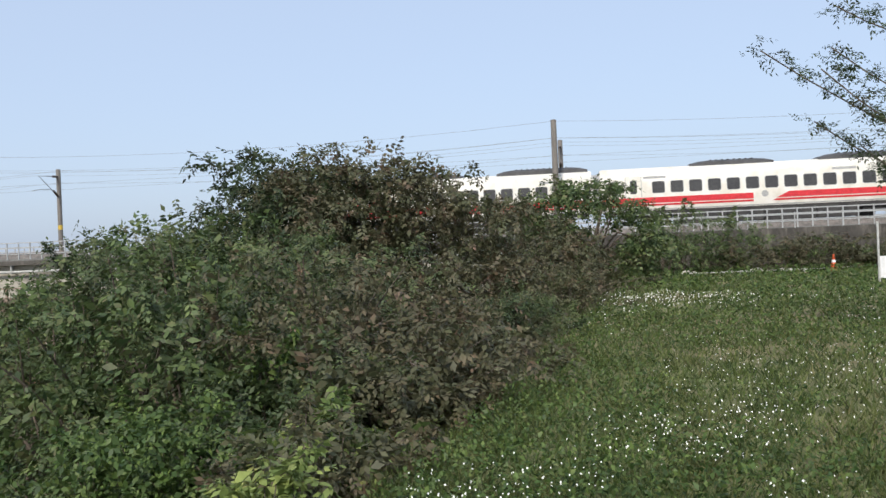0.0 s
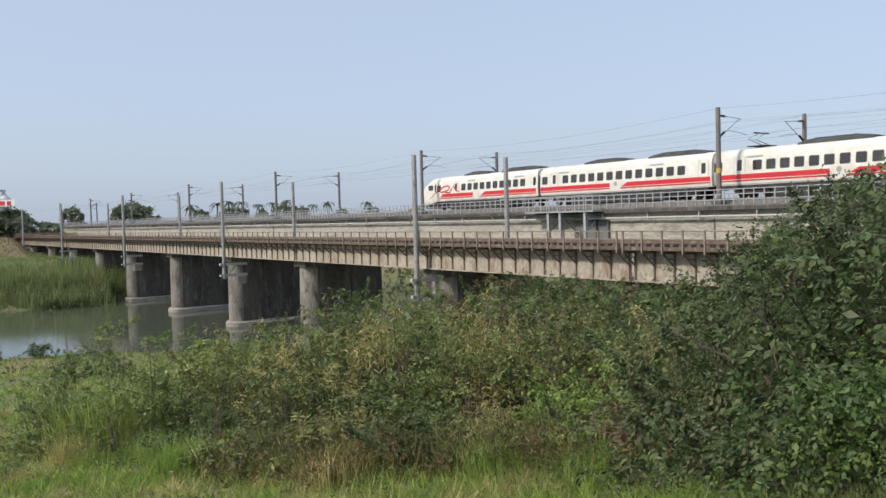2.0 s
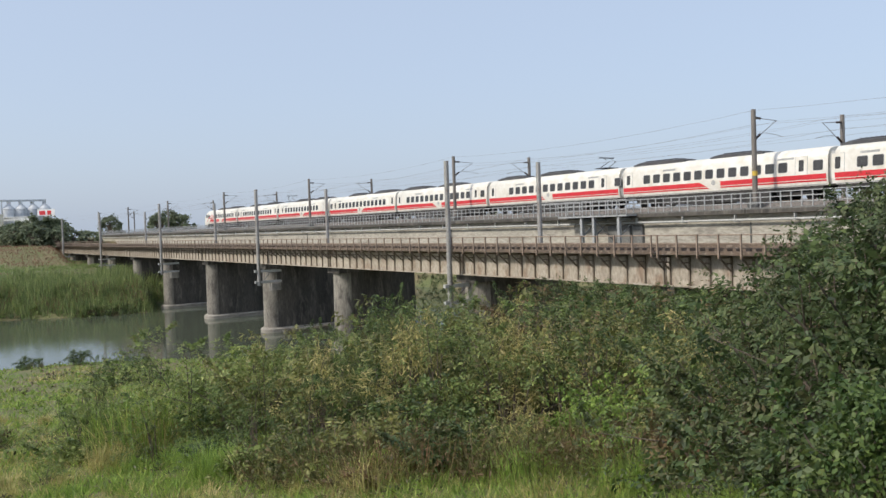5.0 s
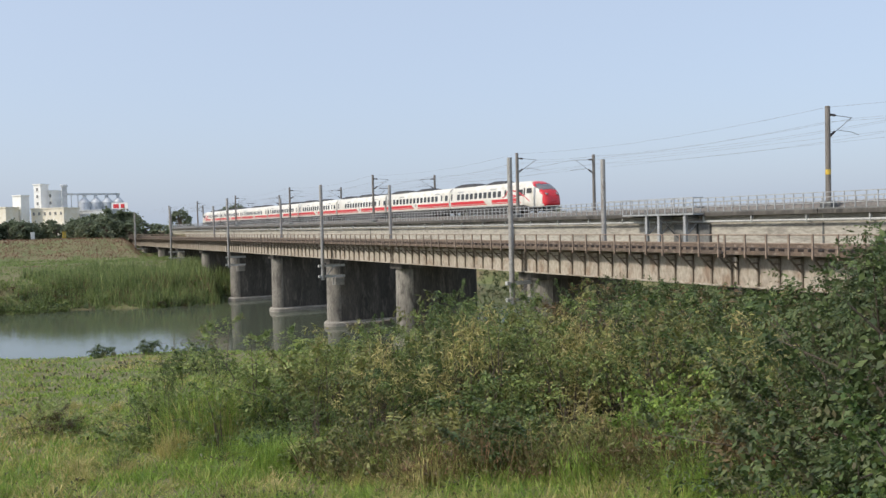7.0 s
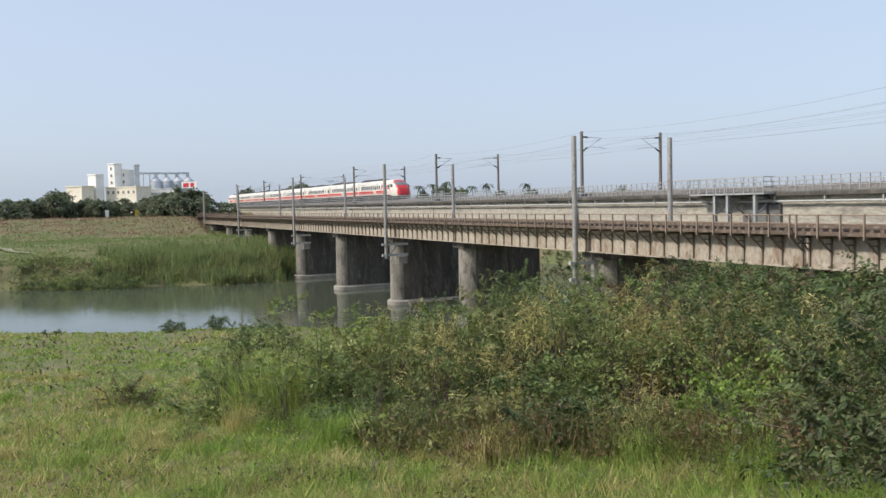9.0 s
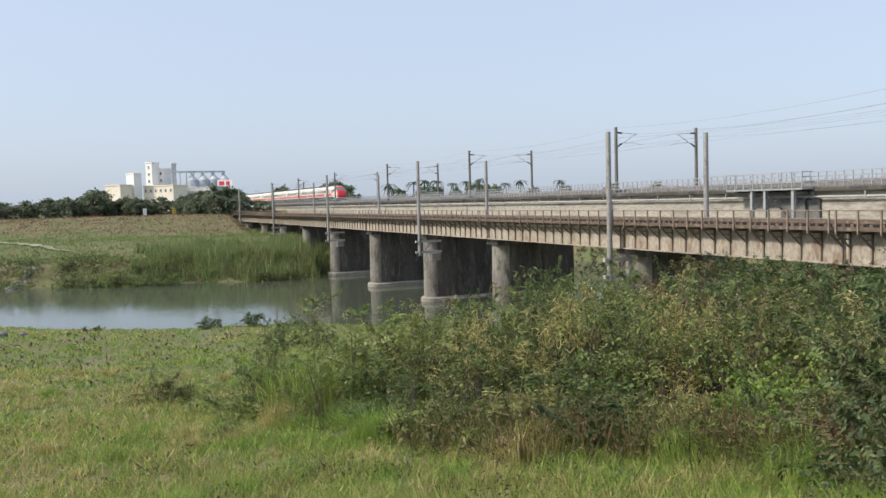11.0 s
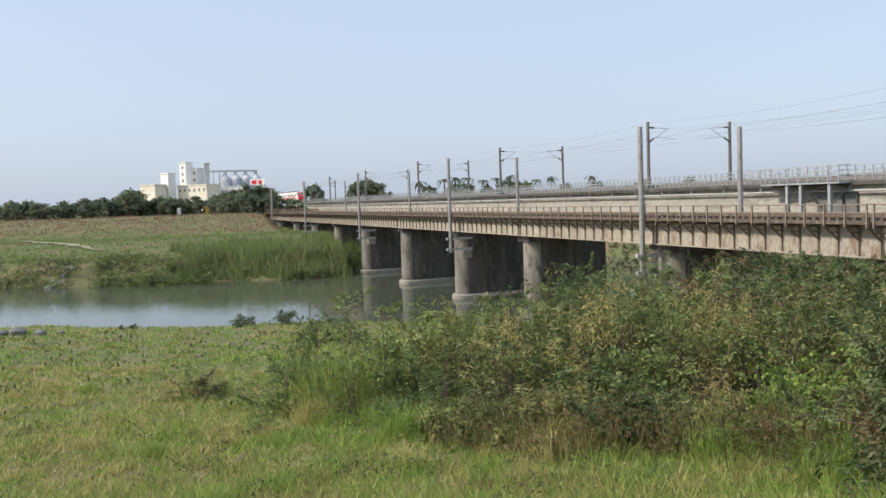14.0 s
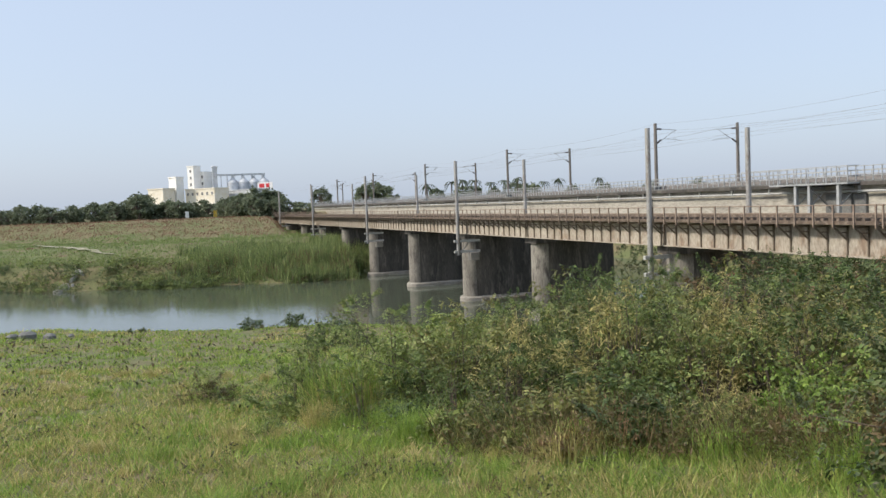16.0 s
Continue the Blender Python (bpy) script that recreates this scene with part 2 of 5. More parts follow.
def build_water():
    w = bpy.data.materials.new("river_water")
    w.use_nodes = True
    nt = w.node_tree
    bs = nt.nodes["Principled BSDF"]
    bs.inputs["Base Color"].default_value = (0.08, 0.094, 0.066, 1)
    bs.inputs["Roughness"].default_value, bs.inputs["IOR"].default_value = 0.06, 1.33
    geo = nt.nodes.new("ShaderNodeNewGeometry")
    mp = nt.nodes.new("ShaderNodeMapping")
    mp.inputs["Scale"].default_value = (1.0, 0.5, 1)
    ns = nt.nodes.new("ShaderNodeTexNoise")
    ns.inputs["Scale"].default_value, ns.inputs["Detail"].default_value = 1.3, 4
    bp = nt.nodes.new("ShaderNodeBump")
    bp.inputs["Strength"].default_value, bp.inputs["Distance"].default_value = 0.22, 0.06
    nt.links.new(geo.outputs["Position"], mp.inputs[0])
    nt.links.new(mp.outputs[0], ns.inputs["Vector"])
    nt.links.new(ns.outputs["Fac"], bp.inputs["Height"])
    nt.links.new(bp.outputs[0], bs.inputs["Normal"])
    g = Form()
    ys = [-400 + 20 * i for i in range(46)]
    for y in ys:
        g.v += [(near_bank(y) + 6, y, 0.0), (far_bank(y) - 6, y, 0.0)]
    g.f = [(2 * i, 2 * i + 2, 2 * i + 3, 2 * i + 1) for i in range(len(ys) - 1)]
    tagged(part("water", g, w), "calm grey-green river reflecting the pale sky", "river", kind="structure")


build_ground()
build_water()

# ---- the old bridge ----
OLD_PIERS = [-32.5, -52.4, -75.2, -94.2, -115.6, -137.9, -158.0, -179.5, -201.0, -223.0]


def build_old_bridge():
    bridge = thing("girder_bridge", "disused steel plate-girder railway bridge on stained concrete piers", "bridge")
    ends = [-8.0] + OLD_PIERS + [-250.0]
    stiff = Form().box(-0.045, 0.045, -0.11, 0.0, 0.0, 1.62).mesh("stiffener", girder_dark)
    bracket = Form()
    bracket.box(-0.05, 0.05, -0.90, 0.0, -0.10, 0.0)
    bracket.tube((0, -0.86, -0.08), (0, -0.02, -0.80), 0.05, n=4)
    bracket.box(-0.03, 0.03, -0.42, 0.0, -0.40, -0.34)
    bracket = bracket.mesh("bracket", bracket_paint)
    post = Form()
    post.box(-0.04, 0.04, -0.04, 0.04, -0.06, 1.15)
    post = post.mesh("handrail_post", rust_pale)
    for a, b in zip(ends, ends[1:]):
        x0, x1 = b + 0.12, a - 0.12
        for y in (35.0, 37.6, 39.2, 41.8):
            prof = [(-0.24, 7.95), (0.24, 7.95), (0.24, 8.03), (0.03, 8.03), (0.03, 9.62), (0.24, 9.62), (0.24, 9.70), (-0.24, 9.70), (-0.24, 9.62), (-0.03, 9.62), (-0.03, 8.03), (-0.24, 8.03)]
            part("girder", Form().loft([[(x, y + py, pz) for py, pz in prof] for x in (x0, x1)]), girder_paint, bridge)
        n = round((x1 - x0) / 1.37)
        for i in range(n + 1):
            x = x0 + 0.1 + (x1 - x0 - 0.2) * i / n
            part("stiffener", stiff, None, bridge, m=pose(x, 34.97, 8.03))
            part("bracket", bracket, None, bridge, m=pose(x, 34.94, 9.62))
            part("handrail_post", post, None, bridge, m=pose(x, 33.99, 9.58))
        for x in (x0, x1):
            part("end_frame", Form().box(x - 0.03, x + 0.03, 35.28, 41.5, 8.06, 9.6), rust, bridge)
        w = Form()
        w.box(x0, x1, 34.1, 34.74, 9.70, 9.76)
        part("walkway", w, rust, bridge, "rusty walkway plank deck")
        w = Form().box(x0, x1, 34.04, 34.10, 9.70, 9.90)
        part("edge_beam", w, rust, bridge)
        w = Form()
        s = x0 + 0.3
        while s < x1:
            w.box(s, s + 0.22, 36.8, 40.0, 9.72, 9.90)
            s += 0.6
        tagged(part("timber_decking", w, rust, bridge), kind="stuff")
    rails = Form()
    for z in (10.70, 10.28):
        rails.tube((-8, 34.05, z), (-250, 34.05, z), 0.035, n=6)
    part("handrail", rails, rust_pale, bridge, "thin weathered handrail")
    track = Form()
    for y in (37.87, 38.93):
        track.box(-8, -250, y - 0.035, y + 0.035, 9.90, 10.05)
    part("rail", track, rust, bridge)
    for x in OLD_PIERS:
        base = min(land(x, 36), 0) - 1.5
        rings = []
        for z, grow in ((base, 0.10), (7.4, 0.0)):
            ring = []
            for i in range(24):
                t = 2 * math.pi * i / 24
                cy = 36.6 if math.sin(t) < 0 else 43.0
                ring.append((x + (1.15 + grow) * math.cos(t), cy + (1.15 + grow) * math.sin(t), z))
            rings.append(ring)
        part("pier", Form().loft(rings), pier_concrete, bridge, "round-nosed streaked concrete pier, side shade put into its dark tone", smooth=True)
        # nose skin, coloured lighter than the wall for the sun it catches
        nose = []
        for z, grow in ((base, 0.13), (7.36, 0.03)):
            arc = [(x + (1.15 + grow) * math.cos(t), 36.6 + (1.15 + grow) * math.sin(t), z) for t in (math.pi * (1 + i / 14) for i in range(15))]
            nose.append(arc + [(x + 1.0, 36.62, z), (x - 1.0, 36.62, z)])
        part("pier_nose", Form().loft(nose), nose_concrete, bridge, "rounded concrete pier nose, sunlight put into its paler tone", smooth=True)
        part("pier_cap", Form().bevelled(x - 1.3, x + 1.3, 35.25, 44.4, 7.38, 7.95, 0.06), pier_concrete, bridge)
        ring0 = [(x + 1.45 * math.cos(2 * math.pi * i / 24), (36.4 if i > 12 else 43.2) + 1.45 * math.sin(2 * math.pi * i / 24), base) for i in range(24)]
        ring1 = [(p[0], p[1], 0.40) for p in ring0]
        ring2 = [(x + (p[0] - x) * 0.85, 40 + (p[1] - 40) * 0.97, 0.6) for p in ring0]
        part("pier_footing", Form().loft([ring0, ring1, ring2]), pier_foot, bridge, "bleached concrete pier footing at the waterline", smooth=True)
    return bridge


def steel_poles():
    """The poles left beside the old bridge, on brackets of its piers."""
    for i, (x, xq) in enumerate(((-52.3, -52.5), (-91.2, -91.6), (-132.4, -133.0), (-177.5, -177.5), (-222.0, -222.0))):
        pole = thing("steel_pole", "bare galvanised steel pole beside the old bridge", "pole", pose(x, 33.8, 0), "poles of the old bridge")
        part("shaft", Form().tube((0, 0, 5.6), (0, 0, 16.27), 0.21, 0.18, 12), pole_paint, pole, smooth=True)
        for z in (6.0, 7.2):
            part("bracket_beam", Form().box(-0.14, 0.14, -0.5, 2.6, z - 0.13, z + 0.13), pipe_paint, pole)
        part("brace", Form().tube((0, 0.5, 6.1), (0, 1.3, 7.1), 0.06), pole_paint, pole)
        part("pier_block", Form().bevelled(-0.45, 0.45, 1.2, 2.4, 5.0, 5.9, 0.1), pier_foot, pole)
        far = thing("steel_pole", "bare galvanised steel pole beside the old bridge", "pole", pose(xq, 42.45, 0), "poles of the old bridge")
        part("shaft", Form().tube((0, 0, 8.0), (0, 0, 16.27), 0.21, 0.18, 12), pole_paint, far, smooth=True)
        part("base_plate", Form().bevelled(-0.35, 0.35, -0.35, 0.35, 7.95, 8.1, 0.03), pole_paint, far)


# ---- the new bridge ----
NEW_S, NEW_X = 39.07, -78.94
DECK = 12.0


def build_new_bridge():
    bridge = thing("railway_bridge", "double-track concrete railway bridge with steel railings", "bridge")
    joints = [NEW_X + NEW_S * k for k in range(4, -6, -1)]
    for a, b in zip(joints, joints[1:]):
        x0, x1 = b + 0.03, a - 0.03
        prof = [(51.32, 11.72), (51.40, 11.40), (51.45, 11.20), (51.48, 9.3), (51.6, 8.6), (62.7, 8.6), (62.82, 9.3), (62.85, 11.20), (62.9, 11.40), (62.98, 11.72)]
        part("box_girder", Form().loft([[(x, y, z) for y, z in prof] for x in (x0, x1)]), concrete, bridge, "pale concrete girder span with faint stains")
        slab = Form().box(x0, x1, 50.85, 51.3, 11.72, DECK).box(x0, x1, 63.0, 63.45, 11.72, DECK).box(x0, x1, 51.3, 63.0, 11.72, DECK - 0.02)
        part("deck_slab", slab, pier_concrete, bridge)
        part("kerb", Form().box(x0, x1, 50.86, 51.0, DECK, DECK + 0.08), concrete_grey, bridge)
        part("pier_joint", Form().box(b - 0.06, b + 0.06, 51.40, 51.44, 8.7, 11.1), concrete_grey, bridge)
        bal = [(52.6, DECK), (53.2, DECK + 0.42), (61.0, DECK + 0.42), (61.6, DECK)]
        part("ballast_bed", Form().loft([[(x, y, z) for y, z in bal] for x in (x0, x1)]), ballast, bridge)
    x0, x1 = joints[-1], joints[0]
    for y in (54.9, 59.3):
        g = Form()
        for s in (-0.53, 0.53):
            g.box(x0, x1, y + s - 0.035, y + s + 0.035, DECK + 0.42, DECK + 0.58)
        part("rail", g, rust, bridge)
        g, s = Form(), x0 + 0.3
        while s < x1:
            g.box(s, s + 0.24, y - 1.0, y + 1.0, DECK + 0.41, DECK + 0.47)
            s += 0.62
        tagged(part("sleeper_run", g, concrete_grey, bridge), kind="stuff")
    for y in (50.93, 63.37):
        g = Form()
        for z in (13.16, 12.82, 12.45):
            g.box(x0, x1, y - 0.025, y + 0.025, z - 0.03, z + 0.03)
        part("handrail", g, galv, bridge, "galvanised three-bar railing")
        post = Form().box(-0.03, 0.03, -0.035, 0.035, 0, 1.2).mesh("handrail_post", galv)
        n = 48 * 9
        rest = Form()
        for i in range(n):
            x = x1 - 0.4 - i * NEW_S / 48
            if y < 52 and 90 <= i < 380:
                part("handrail_post", post, None, bridge, m=pose(x, y, DECK))
            else:
                rest.box(x - 0.03, x + 0.03, y - 0.035, y + 0.035, DECK, DECK + 1.2)
        tagged(part("railing_rest", rest, galv, bridge), kind="stuff")
    part("pipe", Form().tube((x0, 51.05, 11.29), (x1, 51.05, 11.29), 0.085, n=10), pipe_paint, bridge, "pale pipe along the girder", smooth=True)
    hanger = Form().box(-0.04, 0.04, -0.12, 0.12, 0.0, 0.45).box(-0.06, 0.06, -0.14, 0.7, -0.14, -0.06).mesh("pipe_hanger", pipe_paint)
    for i in range(9 * 8):
        part("pipe_hanger", hanger, None, bridge, m=pose(x1 - 1.0 - i * NEW_S / 8, 51.05, 11.3))
    part("cable_duct", Form().box(x0, x1, 51.0, 51.5, DECK + 0.02, DECK + 0.12), concrete_grey, bridge)
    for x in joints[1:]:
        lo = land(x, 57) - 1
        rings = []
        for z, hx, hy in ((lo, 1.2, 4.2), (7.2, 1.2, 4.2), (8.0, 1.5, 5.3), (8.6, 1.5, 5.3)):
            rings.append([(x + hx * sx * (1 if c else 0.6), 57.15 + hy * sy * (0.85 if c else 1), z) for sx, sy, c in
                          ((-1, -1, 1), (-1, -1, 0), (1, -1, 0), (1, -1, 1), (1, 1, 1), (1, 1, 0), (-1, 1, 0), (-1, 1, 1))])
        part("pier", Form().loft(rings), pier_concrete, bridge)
    return bridge


def refuge_platform():
    p = thing("refuge_platform", "steel refuge platform bracketed out from the bridge railing", "platform")
    part("floor", Form().box(-58.9, -50.4, 49.7, 50.82, 11.86, 11.98), galv, p)
    for z in (13.22, 12.85, 12.45):
        part("guard_rail", Form().box(-58.9, -50.4, 49.7, 49.75, z - 0.03, z + 0.03).box(-58.9, -58.85, 49.75, 50.8, z - 0.03, z + 0.03).box(-50.45, -50.4, 49.75, 50.8, z - 0.03, z + 0.03), galv, p)
    for i in range(9):
        x = -58.87 + i * 1.055
        part("guard_post", Form().box(x - 0.035, x + 0.035, 49.68, 49.75, 11.98, 13.24), galv, p)
    for x in (-56.0, -54.5, -51.5):
        part("support_column", Form().box(x - 0.13, x + 0.13, 49.8, 50.06, 7.0, 11.86), galv, p)
        part("cross_beam", Form().box(x - 0.09, x + 0.09, 50.06, 51.3, 11.5, 11.72), galv, p)
        part("strut", Form().tube((x, 50.0, 10.2), (x, 51.8, 11.7), 0.06), galv, p)
    part("brace", Form().tube((-54.4, 49.95, 11.6), (-51.6, 49.95, 9.4), 0.05), dark_metal, p)
    for x in (-53.6, -52.2, -50.8):
        part("service_panel", Form().bevelled(x - 0.6, x + 0.6, 51.18, 51.5, 8.7, 11.1, 0.04), concrete_grey, p, "grey service panel on the girder")
    part("table_rail", Form().box(-64.5, -58.9, 51.4, 51.45, 13.25, 13.31).box(-64.5, -58.9, 52.3, 52.35, 13.25, 13.31), galv, p)


# ---- overhead line ----
def catenary_mast(x, near):
    y, s = (52.0, 1) if near else (62.3, -1)
    mast = thing("catenary_mast", "brown-grey overhead line mast with a cantilever arm", "mast", pose(x, y, 0), "overhead line masts")
    part("shaft", Form().tube((0, 0, 12.0), (0, 0, 19.13), 0.19, 0.17, 10), mast_paint, mast, smooth=True)
    part("foot", Form().bevelled(-0.45, 0.45, -0.4, 0.4, 11.9, 12.55, 0.08), concrete_grey, mast)
    if -45 < x < 5:
        part("hazard_band", Form().tube((0, 0, 14.4), (0, 0, 14.75), 0.192, 0.19, 10), yellow_paint, mast, "worn yellow band", smooth=True)
    part("tie_tube", Form().tube((0, s * 0.15, 18.55), (0, s * 2.6, 18.42), 0.024), wire_metal, mast)
    part("cantilever_tube", Form().tube((0, s * 0.15, 17.0), (0, s * 2.5, 18.4), 0.024), wire_metal, mast)
    part("registration_arm", Form().path([(0, s * 1.0, 17.5), (0, s * 2.4, 17.42), (0, s * 3.3, 17.25)], 0.02), wire_metal, mast)
    for z0, z1, w in ((18.55, 18.52, 0.75), (17.05, 17.38, 0.7)):
        part("insulator", Form().tube((0, s * 0.2, z0), (0, s * w, z1), 0.09), insulator, mast)


def overhead_wires():
    xs = [NEW_X + NEW_S * k for k in range(6, -7, -1)]

    def run(name, y, z, sag, r, label):
        g, pts = Form(), []
        for a, b in zip(xs, xs[1:]):
            for i in range(8):
                t = i / 8
                pts.append((a + (b - a) * t, y, z - 4 * sag * t * (1 - t)))
        g.path(pts, r, 4)
        tagged(part(name, g, wire_metal), label, "cable", "overhead wires")

    for y in (54.9, 59.3):
        run("contact_wire", y, 17.25, 0.02, 0.009, "thin contact wire above the track")
        run("messenger_wire", y, 18.40, 0.55, 0.009, "sagging messenger wire above the track")
    for y, z in ((52.0, 19.05), (62.3, 19.0), (51.7, 18.0), (62.6, 18.1)):
        run("feeder_wire", y, z, 0.6, 0.010, "slack feeder wire between the masts")


# ---- the train ----
def section(x, w, zb, zt, k=1.0, y0=0.0):
    """A car's outline at x: half width w, from zb to zt, with round shoulders."""
    h = zt - zb
    pts = [(-0.93 * w, zb), (-0.99 * w, zb + 0.16 * h), (-w, zb + 0.30 * h), (-w, zb + 0.38 * h), (-0.972 * w, zb + 0.58 * h), (-0.944 * w, zb + 0.78 * h), (-0.86 * w, zb + 0.88 * h), (-0.70 * w, zb + 0.955 * h), (-0.40 * w, zb + 0.99 * h)]
    pts = pts + [(0, zt)] + [(-y, z) for y, z in reversed(pts)]
    return [(x, y + y0, z) for y, z in pts]


def side_y(z):
    t = (z - 1.0) / 2.72
    for (a, p), (b, q) in zip(((0, 0.93), (0.16, 0.99), (0.30, 1.0), (0.38, 1.0), (0.58, 0.972), (0.78, 0.944)), ((0.16, 0.99), (0.30, 1.0), (0.38, 1.0), (0.58, 0.972), (0.78, 0.944), (0.88, 0.86))):
        if t <= b:
            return 1.42 * (p + (q - p) * (t - a) / (b - a))
    return 1.2


def panel(x0, x1, z0, z1, out, r=0.0, dy=1, steps=1, slant=0.0):
    """A plate on the car's side that follows its outline; r rounds the corners."""
    g = Form()
    if r:
        out_pts = []
        for cx, cz, a0 in ((x1 - r, z1 - r, 0), (x0 + r, z1 - r, 90), (x0 + r, z0 + r, 180), (x1 - r, z0 + r, 270)):
            out_pts += [(cx + r * math.cos(radians(a0 + 30 * j)), cz + r * math.sin(radians(a0 + 30 * j))) for j in range(4)]
    else:
        cuts = [z for z in (1.435, 1.816, 2.034) if z0 + 0.02 < z < z1 - 0.02]
        zs = [z0] + cuts + [z1]
        out_pts = [(x1, z) for z in reversed(zs)] + [(x0 + slant * (z - z0) / (z1 - z0), z) for z in reversed(zs)][::1]
        n = len(zs)
        for o in (-0.03, out):
            g.v += [(x, -dy * (side_y(z) + o), z) for z in zs for x in (x0 + slant * (z - z0) / (z1 - z0), x1)]
        k = 2 * n
        for i in range(n - 1):
            a = k + 2 * i
            g.f += [(a, a + 1, a + 3, a + 2) if dy > 0 else (a + 2, a + 3, a + 1, a)]
        g.f += [(2 * i, k + 2 * i, k + 2 * i + 2, 2 * i + 2) for i in range(n - 1)] + [(2 * i + 1, 2 * i + 3, k + 2 * i + 3, k + 2 * i + 1) for i in range(n - 1)]
        g.f += [(0, 1, k + 1, k), (k - 2, 2 * k - 2, 2 * k - 1, k - 1)]
        return g
    rings = [[(x, -dy * (side_y(z) + o), z) for x, z in out_pts] for o in (-0.03, out)]
    g.loft(rings if dy > 0 else rings[::-1])
    return g


def running_gear(car, xs):
    for x in xs:
        b = part("bogie", Form().bevelled(x - 1.5, x + 1.5, -1.12, -0.98, 0.42, 0.75, 0.06).bevelled(x - 1.5, x + 1.5, 0.98, 1.12, 0.42, 0.75, 0.06).box(x - 0.4, x + 0.4, -1.0, 1.0, 0.5, 0.8), train_dark, car)
        for dx in (-1.05, 1.05):
            for y in (-0.6, 0.6):
                part("wheel", Form().tube((x + dx, y - 0.06, 0.43), (x + dx, y + 0.06, 0.43), 0.43, n=16), train_dark, b, smooth=True)
    mid = sum(xs) / 2
    part("underframe", Form().box(xs[0] - 2.4, xs[1] + 2.4, -1.28, 1.28, 0.72, 1.0), train_dark, car)
    for k, (a, w) in enumerate(((-5.2, 2.9), (-2.25, 2.1), (-0.1, 2.95), (2.9, 2.3))):
        part("underfloor_box", Form().bevelled(mid + a, mid + a + w, -1.3, 1.3, 0.10 + 0.06 * (k % 2), 0.75, 0.06), train_dark, car)


def side_details(car, wins, doors, stripes, lo, hi, boards):
    for dy in (1, -1):
        for x in wins:
            p = part("window", panel(x - 0.365, x + 0.365, 2.06, 2.76, 0.004, 0.1, dy), train_glass, car)
            part("window_seal", panel(x - 0.40, x + 0.40, 2.035, 2.79, 0.001, 0.12, dy), train_grey, p)
        for x in doors:
            d = part("door", panel(x - 0.46, x + 0.46, 1.08, 3.10, 0.008, 0, dy), train_white, car)
            part("door_gap", panel(x - 0.50, x + 0.50, 1.06, 3.115, 0.003, 0, dy), train_grey, d)
            part("door_window", panel(x - 0.2, x + 0.2, 2.05, 2.86, 0.012, 0.08, dy), train_glass, d)
        for a, b, sl in stripes:
            part("red_stripe", panel(a, b, 1.45, 1.80, 0.012, 0, dy, slant=sl), train_red, car)
            part("red_stripe", panel(a - sl * 0.35, b, 1.28, 1.39, 0.012, 0, dy, slant=sl * 0.3), train_red, car)
        part("sill_line", panel(lo, hi, 1.02, 1.10, 0.003, 0, dy), train_grey, car)
        for x in boards:
            part("destination_panel", panel(x, x + 1.35, 2.95, 3.10, 0.004, 0, dy), train_grey, car)


def roof_units(car, units):
    for a, b, h in units:
        rings = []
        for x, k in ((a, 0.35), (a + 0.5, 0.8), (a + 1.1, 1.0), (b - 1.1, 1.0), (b - 0.5, 0.8), (b, 0.35)):
            rings.append([(x, y, z) for y, z in ((-0.95, 3.55), (-0.9, 3.68 + 0.6 * h * k), (-0.6, 3.70 + h * k), (0.6, 3.70 + h * k), (0.9, 3.68 + 0.6 * h * k), (0.95, 3.55))])
        part("roof_unit", Form().loft(rings), roof_dark, car, "dark ribbed roof unit")
        g, x = Form(), a + 1.2
        while x < b - 1.2:
            g.box(x, x + 0.08, -0.7, 0.7, 3.69 + h, 3.74 + h)
            x += 0.35
        part("roof_grille", g, dark_metal, car)


CAR = 20.13


def middle_car(pantograph=False):
    car = thing("train_car", "cream-white express train car with red side stripes", "train car", group="train cars")
    L = CAR / 2 - 0.25
    rings = [section(-L, 1.36, 1.0, 3.66), section(-L + 0.15, 1.42, 1.0, 3.72), section(L - 0.15, 1.42, 1.0, 3.72), section(L, 1.36, 1.0, 3.66)]
    part("body", Form().loft(rings), train_white, car, smooth=True)
    for s in (-1, 1):
        x = s * (L + 0.13)
        part("gangway_bellows", Form().loft([section(x - 0.14, 1.15, 1.1, 3.45), section(x + 0.14, 1.15, 1.1, 3.45)]), train_grey, car)
    wins = [-9.1 if not pantograph else -9.68] + [-6.3 + 1.105 * i for i in range(12 if pantograph else 13)]
    side_details(car, wins, [-7.8, 9.1], [(-L + 0.1, -0.75, 0.0), (0.6, L - 0.1, 0.7)], -L + 0.1, L - 0.1, (-7.2, 3.8))
    for dy in (1, -1):
        part("crest", Form().tube((-0.08, -dy * 1.40, 1.72), (-0.08, -dy * 1.425, 1.72), 0.2, n=16), train_grey, car, "small round grey crest")
    roof_units(car, [(-4.3, 0.6, 0.24), (3.2, 8.9, 0.28)] if not pantograph else [(-3.4, 2.0, 0.28), (4.1, 8.8, 0.26)])
    if pantograph:
        p = part("pantograph", Form().box(-7.6, -6.2, -0.8, 0.8, 3.80, 3.86), dark_metal, car, "folding pantograph")
        for y in (-0.5, 0.5):
            part("pantograph_arm", Form().path([(-6.5, y, 3.85), (-7.7, y * 0.8, 4.4), (-6.9, y * 0.8, 4.75)], 0.03), dark_metal, p)
        part("collector_head", Form().tube((-6.9, -0.9, 4.78), (-6.9, 0.9, 4.78), 0.05), dark_metal, p)
    running_gear(car, (-7.0, 7.0))
    return car


